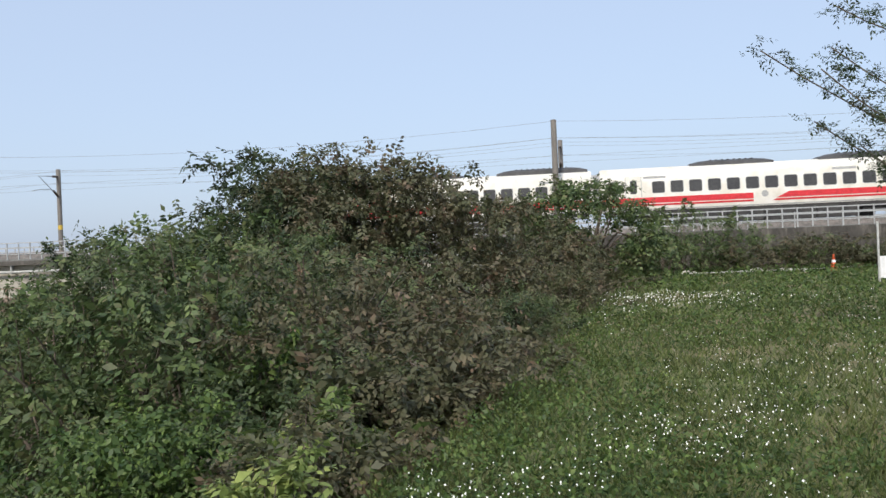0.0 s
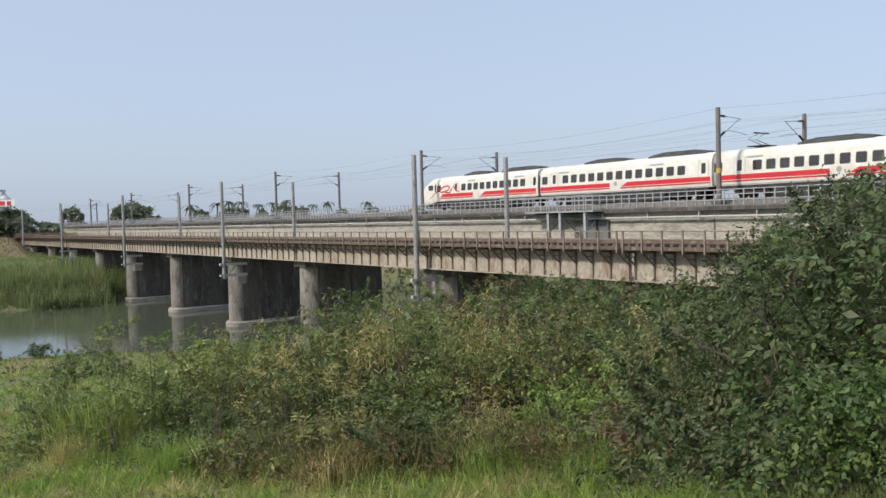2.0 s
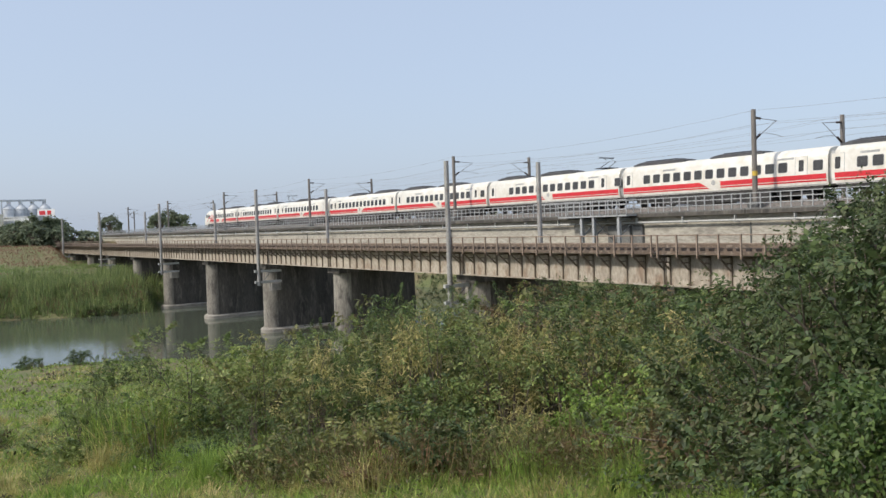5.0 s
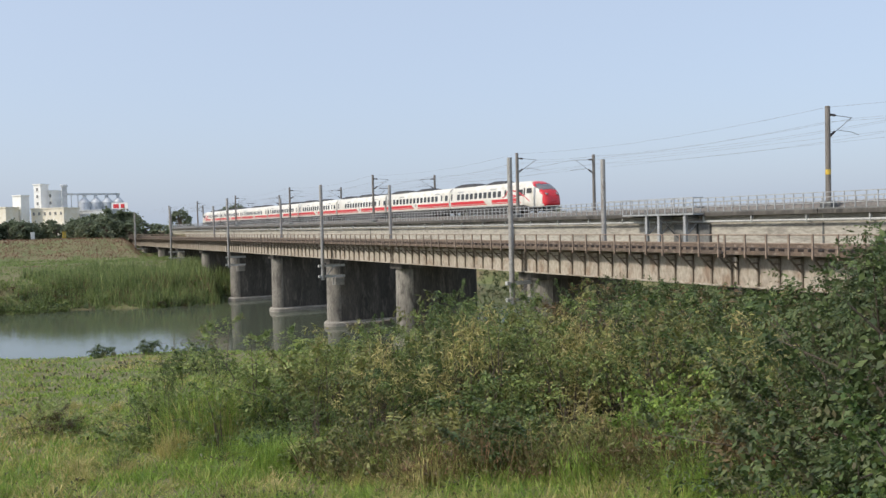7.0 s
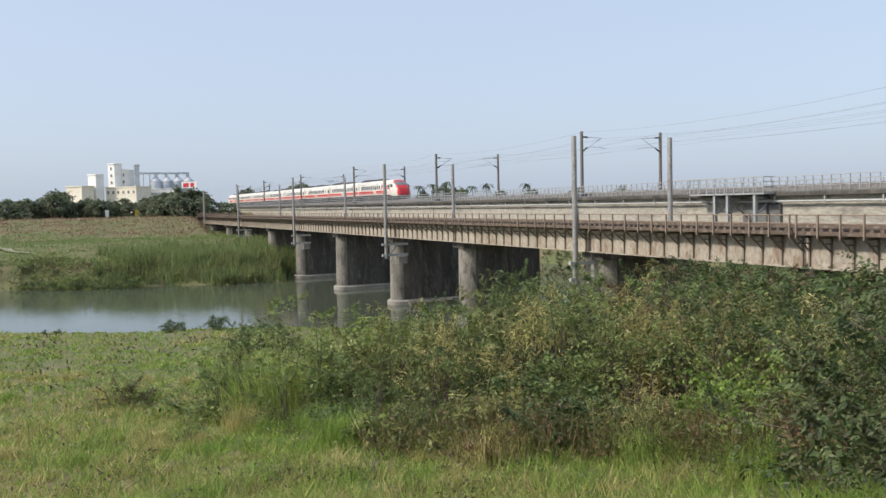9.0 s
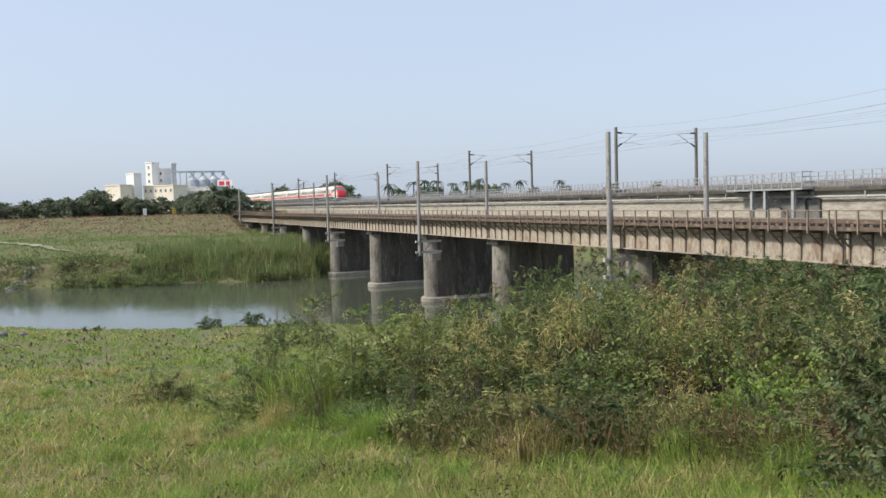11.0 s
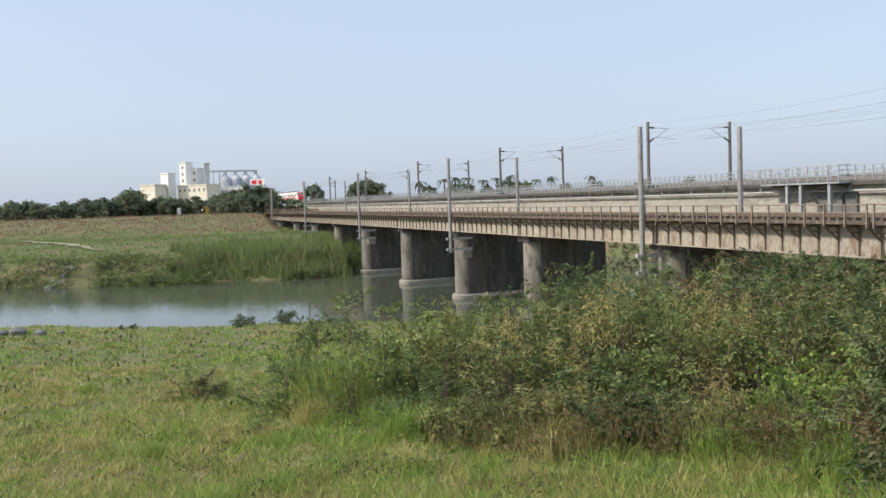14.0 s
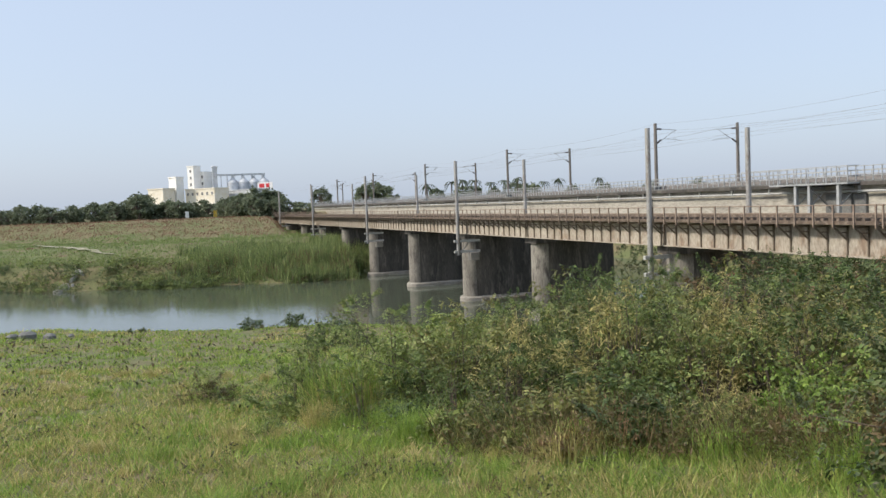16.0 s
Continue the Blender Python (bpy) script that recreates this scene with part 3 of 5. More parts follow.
def cab_car():
    """The end car; its nose points towards -x."""
    car = thing("train_end_car", "cream-white streamlined train end car with a red nose", "train car", group="train cars")
    L, N = CAR / 2 - 0.1, 10.9
    rings = [section(L - 0.15, 1.36, 1.0, 3.66), section(L - 0.3, 1.42, 1.0, 3.72), section(-N + 4.0, 1.42, 1.0, 3.72)]
    part("body", Form().loft(rings[::-1]), train_white, car, smooth=True)
    x = L + 0.0
    part("gangway_bellows", Form().loft([section(x - 0.14, 1.15, 1.1, 3.45), section(x + 0.14, 1.15, 1.1, 3.45)]), train_grey, car)
    # the nose: fine rings, whose faces go to the white shell, the red mask or the windscreen
    ds = [0.0, 0.03, 0.08, 0.15, 0.24, 0.36, 0.5, 0.65, 0.8, 1.0, 1.2, 1.4, 1.6, 1.8, 2.0, 2.2, 2.4, 2.6, 2.9, 3.2, 3.6, 4.0]
    outline = []
    for d in ds:
        zt = np.interp(d, [0, 0.12, 0.4, 0.85, 1.4, 2.05, 2.75, 3.4, 4.0], [1.35, 1.75, 2.2, 2.68, 3.06, 3.40, 3.62, 3.70, 3.72])
        zb = np.interp(d, [0, 0.2, 0.8, 2.0, 3.0, 4.0], [0.95, 0.80, 0.68, 0.66, 0.84, 1.0])
        w = np.interp(d, [0, 0.08, 0.24, 0.5, 1.0, 2.0, 3.0], [0.62, 0.86, 1.05, 1.18, 1.31, 1.40, 1.42])
        base = section(-N + d, w, float(zb), float(zt))
        fine = []
        for a, b in zip(base, base[1:] + base[:1]):
            fine += [Vector(a).lerp(Vector(b), t) for t in (0, 0.25, 0.5, 0.75)]
        outline.append(fine)
    skins = {"nose_shell": (Form(), train_white), "nose_mask": (Form(), train_red), "windscreen": (Form(), cab_glass)}
    for r in range(len(ds) - 1):
        m = len(outline[0])
        for i in range(m):
            q = [outline[r][i], outline[r][(i + 1) % m], outline[r + 1][(i + 1) % m], outline[r + 1][i]]
            c = sum(q, Vector()) / 4
            d, edge = c.x + N, np.interp(c.z, [0.85, 1.4, 2.15, 3.1, 3.7], [0.35, 0.6, 1.15, 2.1, 3.0])
            kind = "nose_shell"
            ahead = (q[2] - q[0]).cross(q[3] - q[1]).normalized()
            if ahead.dot(c - Vector((-N + 4.0, 0, 2.2))) < 0:
                ahead.negate()
            if d < edge and c.z > 0.82 and (ahead.x < -0.42 or ahead.z > 0.5):
                kind = "windscreen" if 2.6 < c.z < 3.3 and d < edge - 0.3 else "nose_mask"
            g = skins[kind][0]
            k = len(g.v)
            g.v += [tuple(v) for v in q]
            g.f.append((k, k + 1, k + 2, k + 3))
    g = skins["nose_mask"][0]
    k = len(g.v)
    g.v += [tuple(v) for v in outline[0]]
    g.f.append(tuple(range(k, k + len(outline[0]))))
    for name, (g, material) in skins.items():
        bm = bmesh.new()
        me = g.mesh(name, material)
        bm.from_mesh(me)
        bmesh.ops.remove_doubles(bm, verts=bm.verts, dist=0.001)
        bmesh.ops.recalc_face_normals(bm, faces=bm.faces)
        bm.to_mesh(me)
        bm.free()
        me.polygons.foreach_set("use_smooth", [True] * len(me.polygons))
        ob = part(name, me, None, car, {"nose_mask": "glossy red nose mask", "windscreen": "dark curved windscreen"}.get(name, ""))
        ob.modifiers.new("thick", "SOLIDIFY").thickness = 0.02
    for s in (-1, 1):
        part("headlight", Form().tube((-N + 0.55, s * 0.72, 2.15), (-N + 0.10, s * 0.70, 2.06), 0.13, 0.10, 12), cab_glass, car)
        part("cab_window", panel(-N + 2.25, -N + 3.2, 2.28, 2.84, 0.02, 0.14, s), train_glass, car)
        part("cab_door_window", panel(-N + 3.5, -N + 3.8, 2.08, 2.9, 0.012, 0.06, s), train_glass, car)
        swoosh = Form()
        for pts, r in (([(-5.6, 1.35), (-5.0, 1.65), (-4.3, 2.0), (-3.4, 2.25), (-2.7, 2.3)], 0.05), ([(-4.1, 1.95), (-3.2, 2.35), (-2.1, 2.62), (-1.2, 2.68), (-0.75, 2.5), (-1.2, 2.2), (-2.0, 2.05), (-2.9, 2.0)], 0.085), ([(-2.0, 2.05), (-1.4, 1.9), (-0.8, 1.92), (-0.3, 2.25), (0.25, 2.7), (0.4, 2.3), (0.9, 2.05), (1.4, 2.0)], 0.075)):
            swoosh.path([(-8.3 + (px + 5.6) * 0.79, -s * (side_y(pz) - 0.15 * r), pz) for px, pz in pts], r, 6)
        part("swoosh_emblem", swoosh, train_red, car, "red brush-stroke emblem")
    side_details(car, [-6.58] + [-1.97 + 1.085 * i for i in range(10)], [-3.32, 9.55], [(-6.3, -0.28, 0.5), (1.1, L - 0.2, 0.7)], -5.6, L - 0.2, (-1.3, 6.6))
    roof_units(car, [(-2.4, 1.7, 0.26), (3.9, 9.6, 0.28)])
    part("coupler_cover", Form().bevelled(-N + 0.25, -N + 1.4, -0.55, 0.55, 0.35, 0.6, 0.08), train_dark, car)
    part("snow_plough", Form().loft([[(-N + 1.0, -0.9, 0.25), (-N + 1.0, 0.9, 0.25), (-N + 1.0, 0.9, 0.55), (-N + 1.0, -0.9, 0.55)], [(-N + 3.4, -1.25, 0.25), (-N + 3.4, 1.25, 0.25), (-N + 3.4, 1.25, 0.9), (-N + 3.4, -1.25, 0.9)]]), train_dark, car)
    running_gear(car, (-5.6, 7.2))
    return car


build_old_bridge()
steel_poles()
build_new_bridge()
refuge_platform()
for k in range(4, -6, -1):
    catenary_mast(NEW_X + NEW_S * k, True)
    catenary_mast(NEW_X + 0.25 + NEW_S * k, False)
overhead_wires()

TRACK_Y, RAIL_Z = 55.4, DECK + 0.5
train = []
for k in range(8):
    if k in (0, 7):
        train.append(cab_car() if k == 0 else copy_thing(train[0], pose(0, 0, 0)))
    elif k in (1, 2):
        train.append(middle_car(k == 2))
    else:
        train.append(copy_thing(train[2 if k == 5 else 1], pose(0, 0, 0)))

# ---- the far side: works, trees, river things ----
white_wall = mat("white_painted_works_wall", (0.84, 0.83, 0.80), (0.80, 0.79, 0.76), 0.08, 0.8, fine=8)
cream_wall = mat("cream_works_wall", (0.80, 0.74, 0.62), (0.72, 0.66, 0.55), 0.08, 0.8, fine=8)
silo_steel = mat("galvanised_silo_sheet", (0.56, 0.58, 0.60), (0.50, 0.52, 0.54), 0.1, 0.6, 0.1, fine=6)
far_glass = mat("dusty_far_window", (0.24, 0.24, 0.23), (0.18, 0.18, 0.18), 0.5, 0.2)
sign_white = mat("white_sign_sheet", (0.75, 0.75, 0.75), (0.7, 0.7, 0.7), 0.5, 0.5)
cone_orange = mat("orange_plastic", (0.65, 0.10, 0.02), (0.55, 0.09, 0.02), 2.0, 0.5)
wood_grey = mat("grey_weathered_wood", (0.30, 0.25, 0.20), (0.20, 0.17, 0.14), 2.0, 0.85, bump=0.4, stretch=(4, 0.4, 4))
stone_pale = mat("pale_stone", (0.45, 0.43, 0.38), (0.34, 0.32, 0.28), 2.0, 0.9, bump=0.5)


def block(name, label, x, y0, y1, z1, depth, wall, rows=0, cols=0, roof_lip=0.5):
    mid = (y0 + y1) / 2
    b = thing(name, label, "building", pose(x, mid, 0, 0, 0, -50))
    x, y0, y1 = 0.0, y0 - mid, y1 - mid
    z0 = 8.0
    depth *= 0.6
    part("wall", Form().box(x - depth, x, y0, y1, z0, z1), wall, b)
    part("roof", Form().box(x - depth - 0.3, x + 0.3, y0 - 0.3, y1 + 0.3, z1, z1 + roof_lip), wall, b)
    for r in range(rows):
        for c in range(cols):
            y = y0 + (y1 - y0) * (c + 0.5) / cols
            z = z1 - 2.2 - r * 3.4
            w = part("window", Form().box(x, x + 0.08, y - 0.6, y + 0.6, z - 0.7, z + 0.7), far_glass, b)
            part("sill", Form().box(x, x + 0.25, y - 0.7, y + 0.7, z - 0.85, z - 0.72), wall, w)
    return b


def build_works():
    x = -450.0
    block("annex_building", "low cream building of a grain works", x + 6, 2.5, 13.0, 23.4, 12, cream_wall)
    block("stair_tower", "plain white tower of a grain works", x + 3, 13.4, 18.6, 29.0, 8, white_wall)
    block("store_building", "long cream store building with small windows", x + 8, 18.5, 38.5, 22.8, 16, cream_wall, 1, 6)
    block("mill_tower", "tall white tower above a grain works", x - 4, 23.0, 27.4, 34.6, 8, white_wall, 3, 1)
    block("mill_building", "white mill building with rows of dark windows", x - 6, 27.2, 32.4, 31.6, 10, white_wall, 3, 3)
    block("loading_shed", "pale grey loading shed before the silos", x + 12, 38.0, 58.0, 21.6, 10, silo_steel)
    lift = thing("bucket_elevator", "tall grey bucket elevator beside the silos", "elevator", pose(0, -2.6, -2.1))
    part("shaft", Form().box(x - 2, x, 38.2, 40.6, 8.0, 35.8), silo_steel, lift)
    part("head", Form().bevelled(x - 2.4, x + 0.4, 37.8, 41.0, 35.8, 36.8, 0.4), silo_steel, lift)
    conv = thing("conveyor", "grey conveyor gallery along the silo tops", "conveyor", pose(0, -4.2, -2.1))
    part("gallery", Form().box(x - 1, x + 0.2, 40.8, 66.0, 31.6, 32.5), silo_steel, conv)
    for y in (50.0, 55.0, 60.0, 65.2):
        part("spout", Form().tube((x - 0.5, y, 31.6), (x - 0.5, y, 29.8), 0.8), silo_steel, conv)
    for y in (44.0, 47.0):
        part("support_leg", Form().box(x - 0.6, x - 0.2, y - 0.2, y + 0.2, 8, 31.6), silo_steel, conv)
    for y in (49.8, 55.2, 60.4, 65.4):
        s = thing("grain_silo", "round galvanised grain silo with a conical roof", "silo", pose(x - 0.5, y - 4.2, -2.1), "grain silos")
        part("drum", Form().tube((0, 0, 8), (0, 0, 28.0), 2.9, n=24), silo_steel, s, smooth=True)
        part("roof", Form().tube((0, 0, 28.0), (0, 0, 30.6), 3.0, 0.5, n=24), silo_steel, s, smooth=True)
        for z in range(11, 28, 3):
            part("hoop", Form().tube((0, 0, z), (0, 0, z + 0.25), 2.96, n=24), silo_steel, s)
    sg = thing("sign_board", "white sign board with two red marks before the silos", "sign", pose(x + 10.0, 60.4, 0, 0, 0, -40))
    part("board", Form().box(0, 0.2, -4.4, 4.4, 22.0, 25.4), sign_white, sg)
    part("sign_mark", Form().box(0.2, 0.25, -3.4, -0.4, 22.7, 24.7), train_red, sg)
    part("sign_mark", Form().box(0.2, 0.25, 0.6, 2.6, 22.7, 24.7), train_red, sg)
    part("sign_post", Form().box(-0.4, 0, -0.2, 0.2, 8, 22.0), silo_steel, sg)


def build_boat():
    b = thing("wooden_boat", "narrow grey wooden boat moored beside a bridge pier", "boat", pose(-91.2, 39.4, 0, 0, 0, 4))
    rings = []
    for y, w, z0, z1 in ((-3.0, 0.25, 0.30, 0.62), (-2.2, 0.55, 0.02, 0.52), (-0.8, 0.75, -0.12, 0.42), (1.0, 0.75, -0.12, 0.42), (2.3, 0.55, 0.02, 0.52), (3.0, 0.3, 0.3, 0.65)):
        rings.append([(-w, y, z1), (-w * 0.7, y, z0), (w * 0.7, y, z0), (w, y, z1), (w - 0.06, y, z1), (w * 0.62, y, z0 + 0.1), (-w * 0.62, y, z0 + 0.1), (-w + 0.06, y, z1)])
    part("hull", Form().loft(rings), wood_grey, b)
    for y in (-1.4, 0.2, 1.7):
        part("thwart", Form().box(-0.66, 0.66, y - 0.13, y + 0.13, 0.30, 0.35), wood_grey, b)
    pole = thing("bamboo_pole", "pale bamboo pole lying across the boat", "pole", pose(-91.0, 39.3, 0.55, 0, 0, 3))
    part("cane", Form().tube((0.2, -3.2, -0.1), (-0.1, 2.6, 0.06), 0.05), stone_pale, pole)


def build_roadside():
    cone = thing("traffic_cone", "orange traffic cone on the levee crown", "cone", pose(11.6, 40.8, land(11.6, 40.8)))
    part("base", Form().bevelled(-0.2, 0.2, -0.2, 0.2, 0, 0.06, 0.02), cone_orange, cone)
    part("body", Form().tube((0, 0, 0.05), (0, 0, 0.72), 0.15, 0.03, 16), cone_orange, cone, smooth=True)
    part("band", Form().tube((0, 0, 0.36), (0, 0, 0.48), 0.096, 0.076, 16), sign_white, cone, "white reflective band", smooth=True)
    s = thing("sign_post", "thin pale post carrying a white board", "sign", pose(9.6, 29.0, land(9.6, 29.0), 0, 0, 14))
    part("post", Form().tube((0, 0, -0.2), (0, 0, 1.95), 0.035), pipe_paint, s)
    part("board", Form().bevelled(0.03, 0.62, -0.015, 0.015, 0.15, 0.85, 0.008), sign_white, s)
    for i in range(14):
        x, y = 3 + 9 * random.random(), 38.5 + 3.5 * random.random()
        if i == 0:
            x, y = 3.3, 39.0
        r = random.uniform(0.1, 0.22) + (0.2 if i == 0 else 0)
        g = bmesh.new()
        bmesh.ops.create_icosphere(g, subdivisions=2, radius=r)
        for v in g.verts:
            v.co *= 1 + 0.35 * noise.noise(v.co * 5 / r * 0.2 + Vector((i, 0, 0)))
            v.co.z *= 0.6
        me = bpy.data.meshes.new("stone")
        g.to_mesh(me)
        g.free()
        me.materials.append(stone_pale)
        tagged(part("stone", me, None, m=pose(x, y, land(x, y) + 0.3 * r)), "pale rough stone lying on the levee", "stone", "stones")
    g = Form()
    for i in range(25):
        u = i / 24
        x, y = 5.0 + 9.5 * u, 40.2 + 1.6 * u + 0.25 * math.sin(u * 9)
        k = (0.55 + 0.2 * math.sin(i * 1.9)) * min(1.0, 5 * u + 0.15, 5 * (1 - u) + 0.15)
        g.v += [(x, y - k, land(x, y - k) + 0.10), (x, y + k, land(x, y + k) + 0.10)]
    g.f = [(2 * i, 2 * i + 2, 2 * i + 3, 2 * i + 1) for i in range(24)]
    tagged(part("dirt_strip", g, stone_pale), "bare pale dirt strip on the levee crown", "dirt", kind="structure")
    w = thing("retaining_wall", "dark streaked low concrete wall beside the railway", "wall", kind="structure")
    part("wall_face", Form().box(-3, 80, 49.6, 49.9, 9.0, 12.05), pier_concrete, w)
    fence = thing("lineside_fence", "low grey pipe fence in front of the railway", "fence")
    for z in (12.85, 12.5):
        part("fence_rail", Form().tube((2, 49.75, z), (80, 49.75, z), 0.028, n=6), galv, fence)
    for i in range(32):
        part("fence_post", Form().tube((2.2 + 2.5 * i, 49.75, 12.0), (2.2 + 2.5 * i, 49.75, 12.9), 0.032, n=6), galv, fence)
    for i, (y, c) in enumerate(((13.0, sign_white), (21.0, yellow_paint), (30.0, yellow_paint))):
        hut = thing("marker_board", "small pale board standing by the far trees", "sign", pose(-262.0, y, land(-262, y)))
        part("board", Form().bevelled(-0.1, 0.1, -0.5, 0.5, 0.0, 1.9, 0.05), c, hut)


build_works()
build_boat()
build_roadside()

# ---- plants ----
rng = np.random.default_rng(11)


def leafy(name, a, b, c, glow=0.3, island=0.5, vary=0.0):
    return mat(name, a, b, 0.7, 0.55, c=c, island=island, vary=vary, through_light=glow, spec=0.38, fine=6)


LEAF_GREEN = leafy("mid_green_leaves", (0.165, 0.225, 0.064), (0.10, 0.155, 0.046), (0.22, 0.225, 0.088), 0.3, 0.4, 0.4)
LEAF_DARK = leafy("dark_green_leaves", (0.070, 0.112, 0.038), (0.095, 0.138, 0.046), (0.125, 0.115, 0.058))
LEAF_BRIGHT = leafy("fresh_green_leaves", (0.088, 0.145, 0.036), (0.06, 0.105, 0.028), (0.11, 0.145, 0.047))
LEAF_BROWN = leafy("withering_brown_green_leaves", (0.105, 0.095, 0.052), (0.080, 0.098, 0.044), (0.15, 0.100, 0.064), 0.3, 0.32)
LEAF_MIXED = leafy("yellowing_leaves", (0.21, 0.22, 0.07), (0.11, 0.145, 0.044), (0.25, 0.21, 0.10), 0.3, 0.4, 0.4)
# far tree leaves: distance haze put into a lighter, greyer base
LEAF_FAR = leafy("haze_pale_far_foliage", (0.15, 0.185, 0.11), (0.165, 0.195, 0.12), (0.18, 0.195, 0.12), 0.35, 0.3)
LEAF_DEEP = leafy("deep_green_leaves", (0.056, 0.085, 0.034), (0.085, 0.120, 0.044), (0.095, 0.086, 0.047), 0.3, 0.3, 0.4)
VERGE = leafy("verge_grass_blades", (0.078, 0.115, 0.031), (0.10, 0.132, 0.038), (0.135, 0.132, 0.055))
LEAF_LIME = leafy("lime_green_leaves", (0.20, 0.30, 0.060), (0.16, 0.25, 0.05), (0.24, 0.30, 0.08), 0.35, 0.35)
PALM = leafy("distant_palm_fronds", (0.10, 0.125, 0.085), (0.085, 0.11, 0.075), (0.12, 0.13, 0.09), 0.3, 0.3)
BARK = mat("grey_brown_bark", (0.14, 0.11, 0.085), (0.09, 0.075, 0.06), 3.0, 0.95, bump=0.7, stretch=(1, 1, 0.3))
RUSSET = leafy("russet_withered_leaves", (0.185, 0.125, 0.062), (0.115, 0.112, 0.045), (0.25, 0.165, 0.085), 0.3, 0.45, 0.4)
FAR_GREEN = leafy("far_meadow_grass", (0.165, 0.245, 0.075), (0.20, 0.265, 0.088), (0.225, 0.245, 0.10), 0.35, 0.3)
FAR_DRY = leafy("far_withered_grass", (0.24, 0.135, 0.09), (0.21, 0.125, 0.08), (0.22, 0.155, 0.09), 0.35, 0.3)
GRASS = leafy("green_grass", (0.19, 0.31, 0.055), (0.26, 0.365, 0.075), (0.34, 0.37, 0.11), 0.4, 0.4)
STRAW = leafy("straw_grass", (0.46, 0.41, 0.16), (0.36, 0.35, 0.12), (0.50, 0.42, 0.21), 0.4, 0.4)
REED = leafy("river_reeds", (0.22, 0.285, 0.105), (0.165, 0.23, 0.082), (0.28, 0.27, 0.135), 0.35, 0.5)
PETAL = mat("white_petals", (0.78, 0.78, 0.72), (0.72, 0.72, 0.66), 2.0, 0.7)


def quads(name, v, material):
    """A mesh of loose four-cornered leaves; v: n x 4 x 3."""
    n = len(v)
    me = bpy.data.meshes.new(name)
    me.vertices.add(4 * n)
    me.vertices.foreach_set("co", np.asarray(v, np.float32).ravel())
    me.loops.add(4 * n)
    me.loops.foreach_set("vertex_index", np.arange(4 * n, dtype=np.int32))
    me.polygons.add(n)
    me.polygons.foreach_set("loop_start", np.arange(0, 4 * n, 4, dtype=np.int32))
    me.materials.append(material)
    me.update(calc_edges=True)
    return me


def tris(name, v, material):
    n = len(v)
    me = bpy.data.meshes.new(name)
    me.vertices.add(3 * n)
    me.vertices.foreach_set("co", np.asarray(v, np.float32).ravel())
    me.loops.add(3 * n)
    me.loops.foreach_set("vertex_index", np.arange(3 * n, dtype=np.int32))
    me.polygons.add(n)
    me.polygons.foreach_set("loop_start", np.arange(0, 3 * n, 3, dtype=np.int32))
    me.materials.append(material)
    me.update(calc_edges=True)
    return me


def unit(v):
    return v / np.maximum(np.linalg.norm(v, axis=1, keepdims=True), 1e-6)


def leaves(centres, out, size, wide=0.55, droop=0.35):
    """Leaf blades at centres, facing roughly along out, each folded a little along its rib."""
    n = len(centres)
    along = unit(rng.normal(size=(n, 3)) + out * 0.6 - np.array([0, 0, droop]))
    face = unit(out + np.array([0, 0, 0.7]) + 0.7 * rng.normal(size=(n, 3)))
    side = unit(np.cross(along, face))
    face = np.cross(side, along)
    s = (size * rng.uniform(0.45, 1.7, n))[:, None]
    base = centres - 0.5 * s * along
    return np.stack([base, centres + wide * 0.5 * s * side + 0.12 * s * face, base + s * along - 0.1 * s * face, centres - wide * 0.5 * s * side + 0.12 * s * face], 1)


def sprays(centres, out, size, wide=0.45, k=7, droop=0.3):
    """Twigs at centres that grow along out, each with k leaflets in pairs and one at its tip."""
    n = len(centres)
    up = np.array([0, 0, 1.0])
    axis = unit(out * 0.9 + 0.6 * rng.normal(size=(n, 3)) - droop * up)
    face = unit(0.9 * up + 0.55 * out + 0.4 * rng.normal(size=(n, 3)))
    side = unit(np.cross(axis, face))
    face = np.cross(side, axis)
    s = (size * rng.uniform(0.6, 1.4, n))[:, None]
    run = s * (0.38 * k) * rng.uniform(0.75, 1.2, (n, 1))
    made = []
    for j in range(k):
        t = (j // 2 + 0.6) / (k // 2 + 0.6)
        turn = 0.0 if j == k - 1 else 1.0 if j % 2 else -1.0
        foot = centres + axis * run * (t - 0.5) - up * run * 0.22 * t * t
        d = unit(axis * (0.5 if turn else 1.0) + turn * 0.85 * side - (0.15 + 0.25 * t) * up + 0.22 * rng.normal(size=(n, 3)))
        across = unit(np.cross(d, face + 0.3 * rng.normal(size=(n, 3))))
        long = s * rng.uniform(0.75, 1.15, (n, 1))
        mid = foot + 0.45 * long * d
        made.append(np.stack([foot, mid + 0.5 * wide * long * across, foot + long * d - 0.08 * long * face, mid - 0.5 * wide * long * across], 1))
    return np.concatenate(made)


def crown_leaves(clumps, radius, per, size, wide=0.55, k=7, core=10):
    """Sprays of leaves on the outer part of each clump."""
    cs = np.repeat(clumps, max(1, per // k), 0)
    d = unit(rng.normal(size=cs.shape) + np.array([0, 0, 0.55]))
    r = np.repeat(radius, max(1, per // k))[:, None] * rng.uniform(0.3, 1.05, (len(cs), 1)) ** 0.6
    outer = sprays(cs + d * r * np.array([1.1, 1.1, 0.62]), d, size, wide, k)
    if not core:
        return outer
    # older leaves within the clump
    cs = np.repeat(clumps, core, 0)
    d = unit(rng.normal(size=cs.shape))
    r = np.repeat(radius, core)[:, None] * rng.uniform(0.05, 0.6, (len(cs), 1))
    return np.concatenate([outer, leaves(cs + d * r * np.array([1.1, 1.1, 0.62]), d, 1.2 * size, 1.1 * wide)])


